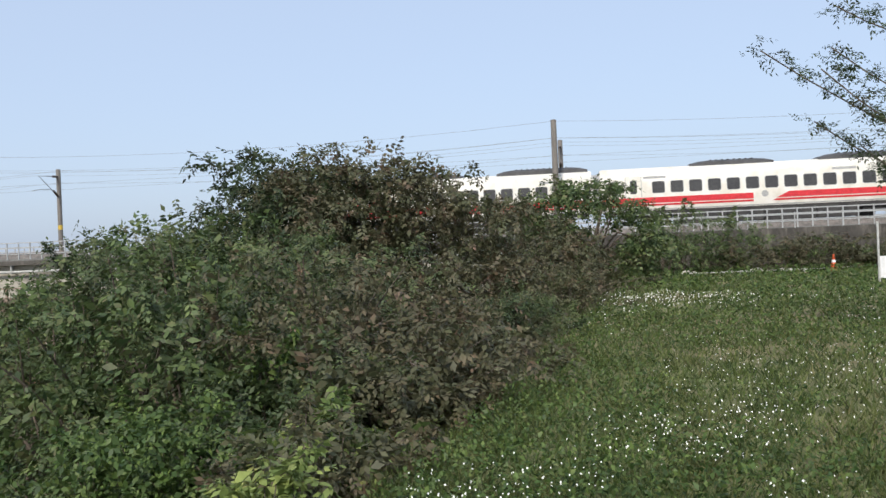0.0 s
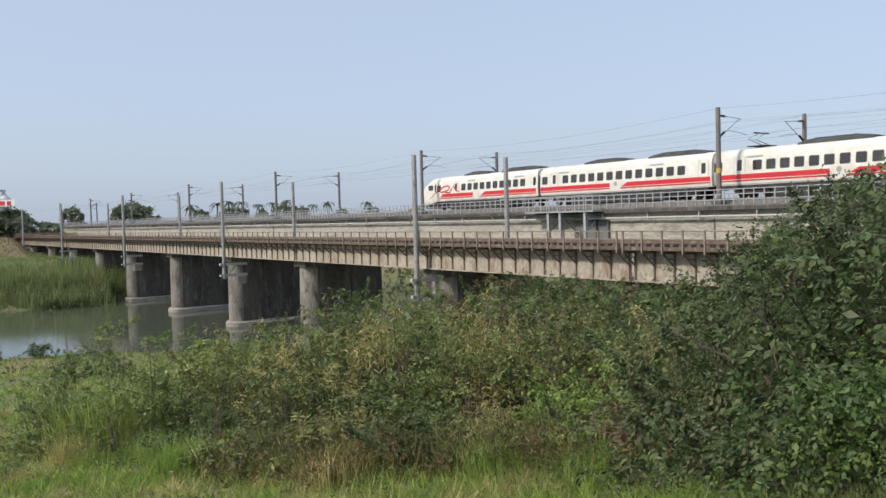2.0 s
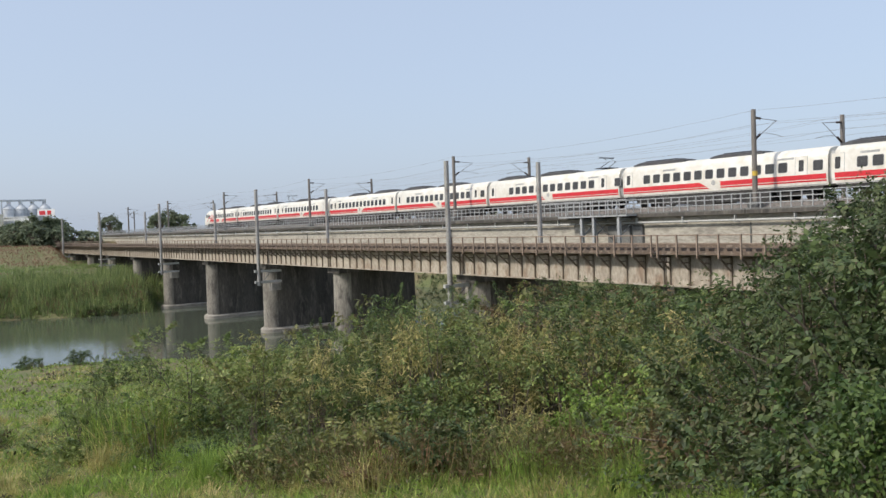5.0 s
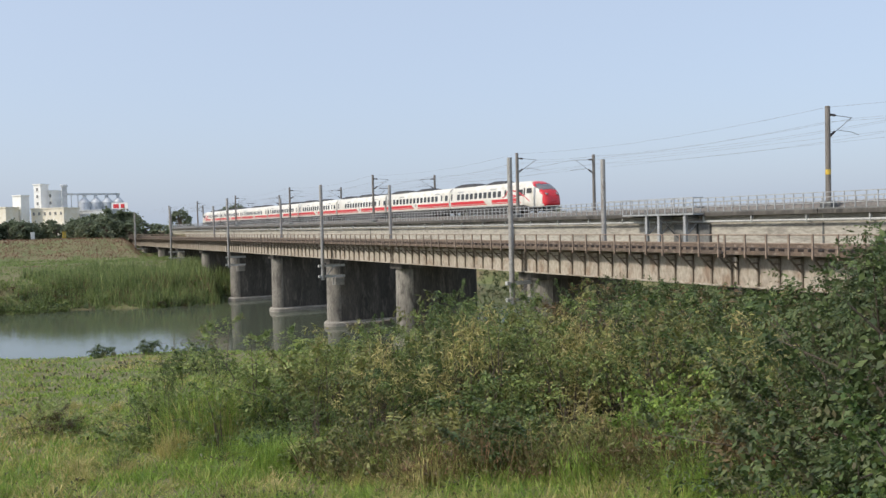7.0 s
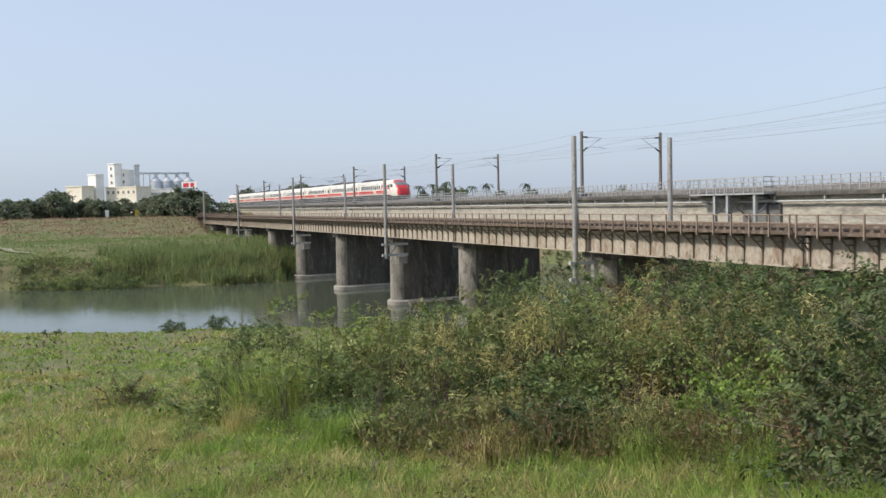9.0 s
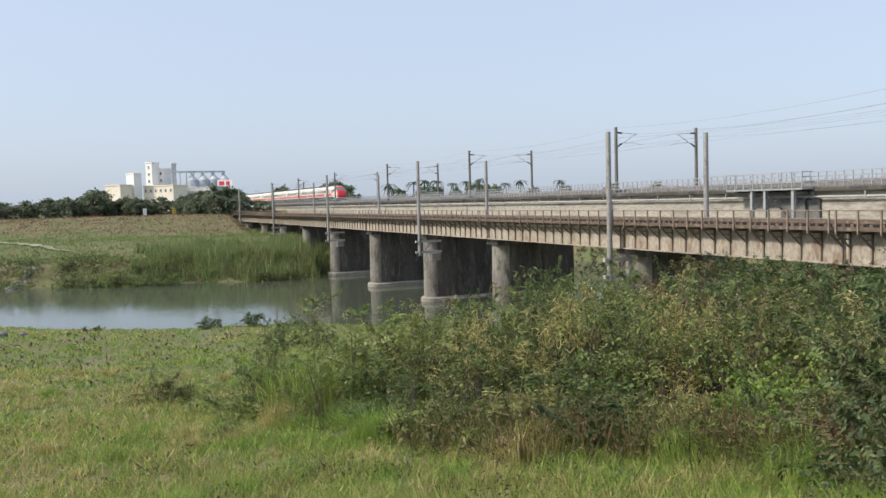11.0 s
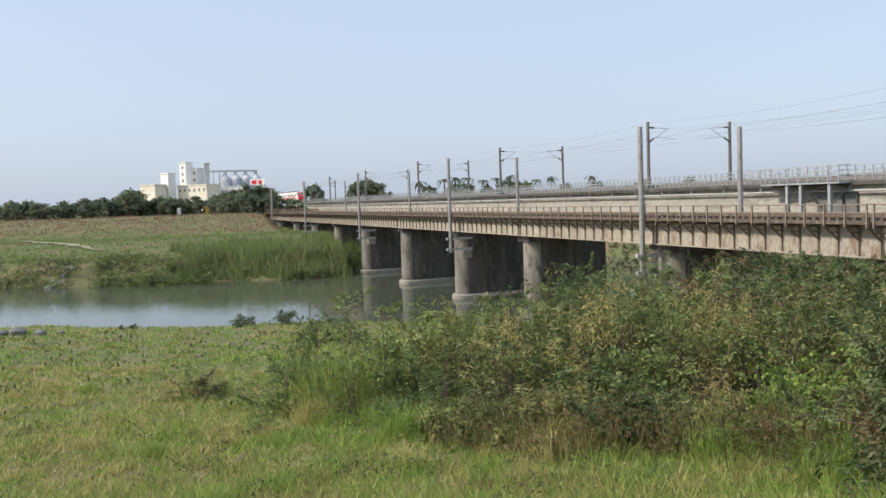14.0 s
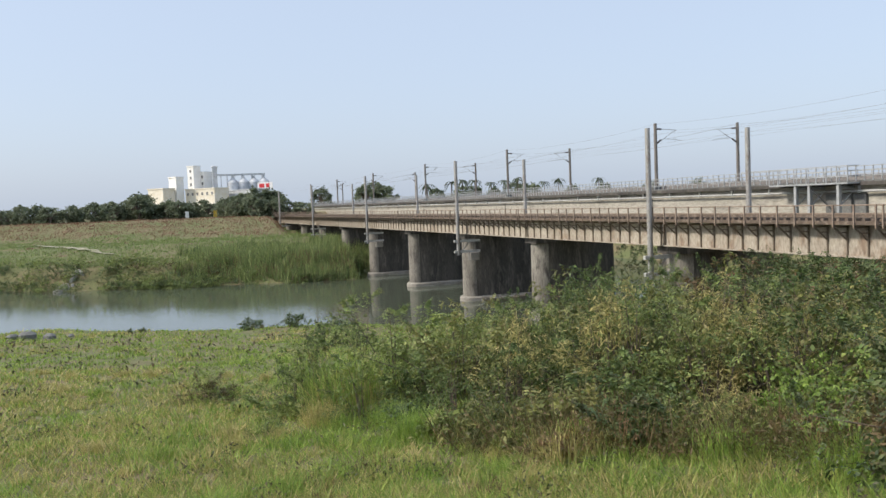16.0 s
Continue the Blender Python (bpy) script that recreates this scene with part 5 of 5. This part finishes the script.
def build_far_trees():
    g = "far tree line"
    kinds = [tree("distant green tree on the far levee, paled for haze", LEAF_FAR, 1.0, random.uniform(0.9, 1.2), 46, 42, 0.072, 0.0, group=g, wide=0.75) for _ in range(4)]
    used = set()

    def put(x, y, h, w):
        k = random.randrange(4)
        z = land(x, y)
        m = pose(x, y, z - 0.2, 0, 0, random.uniform(0, 360)) @ Matrix.Diagonal((w, w, h, 1))
        if k in used:
            copy_at(kinds[k], m)
        else:
            used.add(k)
            kinds[k].matrix_basis = m

    y = -70.0
    while y < 32:
        for row in range(2):
            h = random.uniform(4.2, 6.4) + (3.6 if -3 < y < 2 else 0)
            put(-268 - 9 * row + random.uniform(-3, 3), y + random.uniform(-1, 1), h, h * random.uniform(0.9, 1.3))
        y += random.uniform(3.0, 4.6)
    for a, d, h in ((83.6, 252, 7.4), (82.7, 248, 8.4), (81.7, 250, 7.8), (84.6, 255, 6.0), (80.8, 246, 6.4), (79.8, 244, 5.0), (83.0, 240, 5.8), (81.8, 240, 5.6), (84.0, 244, 5.6), (82.0, 255, 7.2)):
        x, y = polar(a, d)
        put(x, y, h, h * 1.25)
    for a, d, h in ((75.7, 380, 11.5), (75.0, 385, 12.5), (74.4, 380, 10.5), (78.6, 390, 11.0), (64.5, 330, 8.0), (66.0, 340, 9.0), (65.2, 335, 8.5), (68.5, 335, 8.0), (69.4, 335, 8.5), (62.0, 330, 7.0), (71.0, 345, 8.0), (60, 320, 7), (67.2, 335, 7.0), (57, 320, 7), (54, 315, 7)):
        x, y = polar(a, d)
        put(x, y, h + EYE - 1.5 - land(x, y), h * 0.9)
    # growth over the far end of the old bridge
    for x, y, h in ((-243, 31.5, 3.4), (-246, 33.0, 4.0), (-249, 31.0, 4.4), (-252, 33.5, 4.6), (-240, 33.2, 2.6), (-256, 30.0, 4.8), (-247, 28.5, 3.2), (-254, 27.0, 3.6)):
        put(x, y, h, h * 1.3)
    palm = None
    for a, el in ((71.6, 1.15), (70.0, 1.25), (69.2, 1.35), (68.4, 1.3), (66.4, 1.2), (65.6, 1.35), (62.9, 1.15), (60.3, 1.1), (67.3, 1.1), (63.8, 1.0)):
        x, y = polar(a, 300)
        z = land(x, y)
        h = EYE + 300 * math.tan(radians(el + 0.25)) - z
        if palm is None:
            palm = thing("palm_tree", "distant palm tree beyond the railway", "tree", group="palms")
            part("trunk", Form().tube((0, 0, 0), (0.02, 0, 0.86), 0.022, 0.015, 6), BARK, palm)
            v = []
            for i in range(22):
                t, up = rng.uniform(0, 2 * np.pi), rng.uniform(-0.2, 0.9)
                p = np.array([0.02, 0, 0.86])
                for s in range(5):
                    dv = np.array([math.cos(t), math.sin(t), up - 0.45 * s]) * 0.06
                    w = np.array([-math.sin(t), math.cos(t), 0]) * 0.04 * (1 - 0.15 * s)
                    v.append([p - w, p + w, p + dv + w * 0.85, p + dv - w * 0.85])
                    p = p + dv
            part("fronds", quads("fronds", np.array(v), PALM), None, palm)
            palm.matrix_basis = pose(x, y, z) @ Matrix.Diagonal((h, h, h, 1))
        else:
            copy_at(palm, pose(x, y, z, 0, 0, random.uniform(0, 360)) @ Matrix.Diagonal((h, h, h, 1)))


def blades(n, az0, az1, d0, d1, h0, h1, keep, lean=0.35, wide=0.0011, least=0.006, tuft=9):
    """Grass blades in tufts, denser near the camera so that they cover evenly."""
    m = n // tuft
    az = np.radians(rng.uniform(az0, az1, m))
    d = d0 * (d1 / d0) ** rng.uniform(0, 1, m)
    x, y = -d * np.sin(az), d * np.cos(az)
    ok = np.array([keep(a, b) for a, b in zip(x, y)])
    x, y, d = np.repeat(x[ok], tuft), np.repeat(y[ok], tuft), np.repeat(d[ok], tuft)
    tall = np.repeat(rng.uniform(0.6, 1.35, ok.sum()), tuft)
    n = len(x)
    off = rng.normal(0, 1, (n, 2)) * (0.004 * d + 0.02)[:, None]
    x, y = x + off[:, 0], y + off[:, 1]
    z = np.array([land(a, b) for a, b in zip(x, y)])
    h = rng.uniform(h0, h1, n) * tall
    t = rng.uniform(0, 2 * np.pi, n)
    w = np.maximum(least, wide * d) * rng.uniform(0.6, 1.4, n)
    base = np.stack([x, y, z - 0.03], 1)
    side = np.stack([np.cos(t), np.sin(t), np.zeros(n)], 1) * w[:, None]
    out = off / (0.004 * d + 0.02)[:, None]
    tip = base + np.stack([(rng.normal(0, lean, n) + 0.25 * out[:, 0]) * h, (rng.normal(0, lean, n) + 0.25 * out[:, 1]) * h, h], 1)
    return np.stack([base - side, base + side, tip], 1)


def patch(x, y, s=0.12, k=0):
    return noise.noise((x * s, y * s, 7.0 + k)) + 0.5 * noise.noise((x * s * 3.1, y * s * 3.1, 2.0 + k))


def build_grass():
    def field(x, y):
        return x > near_bank(y) + 0.8 and y < 50

    def dry(x, y):
        d = math.hypot(x, y)
        lean = 0.56 if (y < 9 - 0.1 * d and 16 < d < 50) else 0.05 if y < 12 else -0.38
        return field(x, y) and patch(x, y) + 0.7 * patch(x, y, 0.55, 6) + lean > 0.16 + 0.34 * random.random()

    v = np.concatenate([blades(170000, 26, 101, 11.5, 95, 0.10, 0.32, lambda x, y: field(x, y), 0.55, 0.0008),
                        blades(36000, 36, 92, 13, 34, 0.2, 0.55, lambda x, y: field(x, y) and patch(x, y, 0.5, 4) > 0.05, 0.5, 0.0008)])
    tagged(part("grass", tris("grass", v, GRASS), None), "tall green grass on the floodplain", "grass", kind="stuff")
    v = np.concatenate([blades(165000, 34, 101, 12.5, 95, 0.10, 0.36, dry, 0.6, 0.0008),
                        blades(1500, 75, 78.5, 30, 33, 0.7, 1.6, lambda x, y: True, 0.35)])
    tagged(part("dry_grass", tris("dry_grass", v, STRAW), None), "straw-coloured dry grass among the green", "grass", kind="stuff")

    # dark weeds among the grass
    n = 30000
    az = np.radians(rng.uniform(38, 101, n))
    d = 13.0 * (80 / 13.0) ** rng.uniform(0, 1, n)
    p = np.array([(x, y, land(x, y) + random.uniform(0.05, 0.45)) for x, y in zip(-d * np.sin(az), d * np.cos(az)) if field(x, y) and patch(x, y, 0.35, 5) > 0.24])
    up = np.tile([0.0, 0.0, 1.0], (len(p), 1))
    tagged(part("field_weeds", quads("field_weeds", leaves(p, up, np.maximum(0.08, 0.004 * np.hypot(p[:, 0], p[:, 1])), 0.4), LEAF_BROWN), None), "brownish leafy weeds among the grass", "weeds", kind="stuff")

    def crown(x, y):
        return x > -1.9 + 0.12 * min(y, 60)

    v = blades(150000, -30, 40, 3.4, 48, 0.06, 0.19, lambda x, y: x > -14, 0.6, 0.0012, 0.004)
    tagged(part("verge_grass", tris("verge_grass", v, VERGE), None), "short green grass and weeds on the levee", "grass", kind="stuff")
    # low broad weeds on the verge
    n = 95000
    az = np.radians(rng.uniform(-30, 36, n))
    d = 3.6 * (46 / 3.6) ** rng.uniform(0, 1, n)
    p = np.array([(x, y, land(x, y) + random.uniform(0.05, 0.3)) for x, y in zip(-d * np.sin(az), d * np.cos(az)) if crown(x, y) and patch(x, y, 0.25, 1) > -0.3])
    up = np.tile([0.0, 0.0, 1.0], (len(p), 1))
    size = np.maximum(0.035, 0.0032 * np.hypot(p[:, 0], p[:, 1]))
    tagged(part("weeds", quads("weeds", leaves(p, up, size), LEAF_BRIGHT), None), "low leafy weeds covering the levee", "weeds", kind="stuff")
    # white flowers
    n = 90000
    az = np.radians(rng.uniform(-30, 12, n))
    d = 3.8 * (23 / 3.8) ** rng.uniform(0, 1, n)
    p = []
    for x, y in zip(-d * np.sin(az), d * np.cos(az)):
        if crown(x, y) and patch(x * 0.6 + y * 0.5, y * 0.5 - x, 0.3, 9) > -0.1 + 2.4 * random.random() ** 0.7:
            p.append((x, y, land(x, y) + random.uniform(0.2, 0.4)))
    p = np.array(p)
    r = np.maximum(0.006, 0.0006 * np.hypot(p[:, 0], p[:, 1])) * rng.uniform(0.5, 1.2, len(p))
    t = rng.uniform(0, 1, len(p))
    tilt = rng.normal(0, 0.35, (len(p), 2))
    v = []
    for k in range(2):
        q = []
        for j in range(4):
            a = t * 2 + k * np.pi / 4 + j * np.pi / 2
            dx, dy = r * np.cos(a), r * np.sin(a)
            q.append(p + np.stack([dx, dy, dx * tilt[:, 0] + dy * tilt[:, 1] + 0.55 * dy + 0.002 * k], 1))
        v.append(np.stack(q, 1))
    tagged(part("wild_flowers", quads("wild_flowers", np.concatenate(v), PETAL), None), "small white wild flowers scattered over the levee", "flowers", kind="stuff")


def bank_blades(n, y0, y1, s0, s1, h0, h1, width, keep, lean=0.18):
    """Blades on the far side of the river, s metres behind the bank's edge."""
    y = rng.uniform(y0, y1, n)
    s = rng.uniform(s0, s1, n)
    x = np.array([far_bank(b) for b in y]) - s
    ok = np.array([keep(a, b, c) for a, b, c in zip(x, y, s)])
    x, y, s = x[ok], y[ok], s[ok]
    n = len(x)
    h = rng.uniform(h0, h1, n) * np.array([0.8 + 0.5 * patch(a, b, 0.25, 3) for a, b in zip(x, y)])
    z = np.array([land(a, b) for a, b in zip(x, y)])
    base = np.stack([x, y, z - 0.1], 1)
    t = rng.uniform(0, 2 * np.pi, n)
    side = np.stack([np.cos(t), np.sin(t), np.zeros(n)], 1) * (width * rng.uniform(0.6, 1.4, n))[:, None]
    tip = base + np.stack([rng.normal(0, lean, n) * h, rng.normal(0, lean, n) * h, h], 1)
    return np.stack([base - side, base + side, tip], 1)


def build_reeds():
    def reedy(x, y, s):
        return y > 4 + 8 * patch(x, y, 0.12) + 0.25 * s and s > 1.2 + 3 * patch(x, y, 0.3, 2)

    def strawy(x, y, s):
        return reedy(x, y, s) and patch(x, y, 0.22, 8) > 0.0

    v = bank_blades(38000, -20, 60, 0.3, 24, 1.7, 3.2, 0.065, reedy)
    tagged(part("reeds", tris("reeds", v, REED), None), "dense tall green reeds along the far bank", "reeds", kind="stuff")
    v = bank_blades(9000, -20, 40, 3, 12, 1.1, 2.1, 0.05, strawy)
    tagged(part("dry_reeds", tris("dry_reeds", v, FAR_DRY), None), "brownish dry stalks at the foot of the reeds", "reeds", kind="stuff")
    # bushes of the far bank
    for label, name, material, count, deep_in, h0, h1 in (("low dark bushes along the far waterline", "bank_bushes", LEAF_DARK, 170, 6.0, 0.8, 1.7), ("mid-green bushes covering the far bank", "bank_scrub", LEAF_GREEN, 230, 10.0, 0.6, 2.0), ("dusky withered weeds on the far bank", "bank_weeds", RUSSET, 40, 9.0, 0.5, 1.3)):
        cs, rad = [], []
        for i in range(count):
            y = random.uniform(-62, 42) if i % 2 else random.uniform(-30, 12)
            x = far_bank(y) - random.uniform(-0.6, deep_in if y > 0 else deep_in * 1.4)
            h = random.uniform(h0, h1)
            for k in range(8):
                cs.append((x + random.gauss(0, 0.8), y + random.gauss(0, 0.9), max(0.0, land(x, y)) + random.uniform(0.05, 0.85) * h))
                rad.append(0.42 * h ** 0.5)
        tagged(part(name, quads(name, crown_leaves(np.array(cs), np.array(rad), 28, 0.19, core=0), material), None), label, "bushes", kind="stuff")
    # far field grass
    def is_dry(x, y, s):
        return s + 14 * patch(x, y, 0.06, 5) > 76 or patch(x, y, 0.18, 6) > 0.55

    v = bank_blades(80000, -78, 50, 8, 105, 0.25, 0.6, 0.10, lambda x, y, s: not is_dry(x, y, s), 0.3)
    tagged(part("far_grass", tris("far_grass", v, FAR_GREEN), None), "green grass on the far floodplain", "grass", kind="stuff")
    v = bank_blades(60000, -78, 50, 8, 112, 0.25, 0.6, 0.12, is_dry, 0.3)
    tagged(part("far_dry_grass", tris("far_dry_grass", v, FAR_DRY), None), "olive-brown dry grass on the far levee slope", "grass", kind="stuff")
    # a sandy track across the far field
    g = Form()
    for i in range(31):
        s = i / 30
        x, y = -204 + 38 * s, -25 + 22 * s + 0.6 * math.sin(s * 5)
        w = (0.8 + 0.35 * math.sin(i * 1.7)) * min(1.0, 3.2 * (1 - s) + 0.1)
        for k in (-w, w):
            g.v.append((x + k, y - 0.5 * k, land(x + k, y - 0.5 * k) + 0.24))
    g.f = [(2 * i, 2 * i + 1, 2 * i + 3, 2 * i + 2) for i in range(30)]
    tagged(part("track", g, mat("pale_sand", (0.36, 0.33, 0.25), (0.25, 0.24, 0.15), 0.6, 0.95, bump=0.4, c=(0.20, 0.21, 0.10))), "pale sandy track worn across the far field", "track", kind="structure")
    rocks = Form()
    for i in range(46):
        s = random.random()
        y = -10.2 - 3.0 * s + random.gauss(0, 0.5)
        x = far_bank(y) - 0.2 - 5.5 * (1 - s) + random.gauss(0, 0.5)
        r = random.uniform(0.15, 0.4)
        z = max(land(x, y), 0) + 0.5 * r
        rocks.bevelled(x - r, x + r, y - r * 0.8, y + r * 0.8, z - r, z + r * 0.7, r * 0.35)
    tagged(part("rubble", rocks, stone_pale), "pale rubble spilled down the far bank", "rubble", kind="stuff")
    for a, d, r in ((95.6, 81.5, 0.55), (96.8, 82.0, 0.7), (94.4, 81.5, 0.35), (97.6, 82.5, 0.5)):
        x, y = polar(a, d)
        ob = thing("boulder", "dark grey boulder at the near waterline", "boulder", pose(x, y, land(x, y), 0, 0, a * 40), "boulders")
        part("stone", Form().bevelled(-r, r, -0.7 * r, 0.7 * r, -0.4, 0.9 * r, 0.35 * r), concrete_grey, ob, smooth=True)


build_thicket()
build_trees()
build_far_trees()
build_grass()
build_reeds()

# ---- what moves ----
def motions():
    for k, car in enumerate(train):
        turn = 180 if k >= 4 else 0
        rows = []
        for t, late in ((0.0, 0.9), (0.1, 0.75), (0.2, 0.55), (0.3, 0.36), (0.5, 0.12), (0.8, 0.0), (1.5, 0.0), (3.0, 0.0), (4.0, 0.0), (8.0, 0.0), (12.0, 0.0), (16.0, 0.0)):
            nose = -20.25 - 31.35 * t + late
            rows.append((t, pose(nose + 10.9 + CAR * k, TRACK_Y, RAIL_Z, 0, 0, turn)))
        walk(car, rows)


motions()
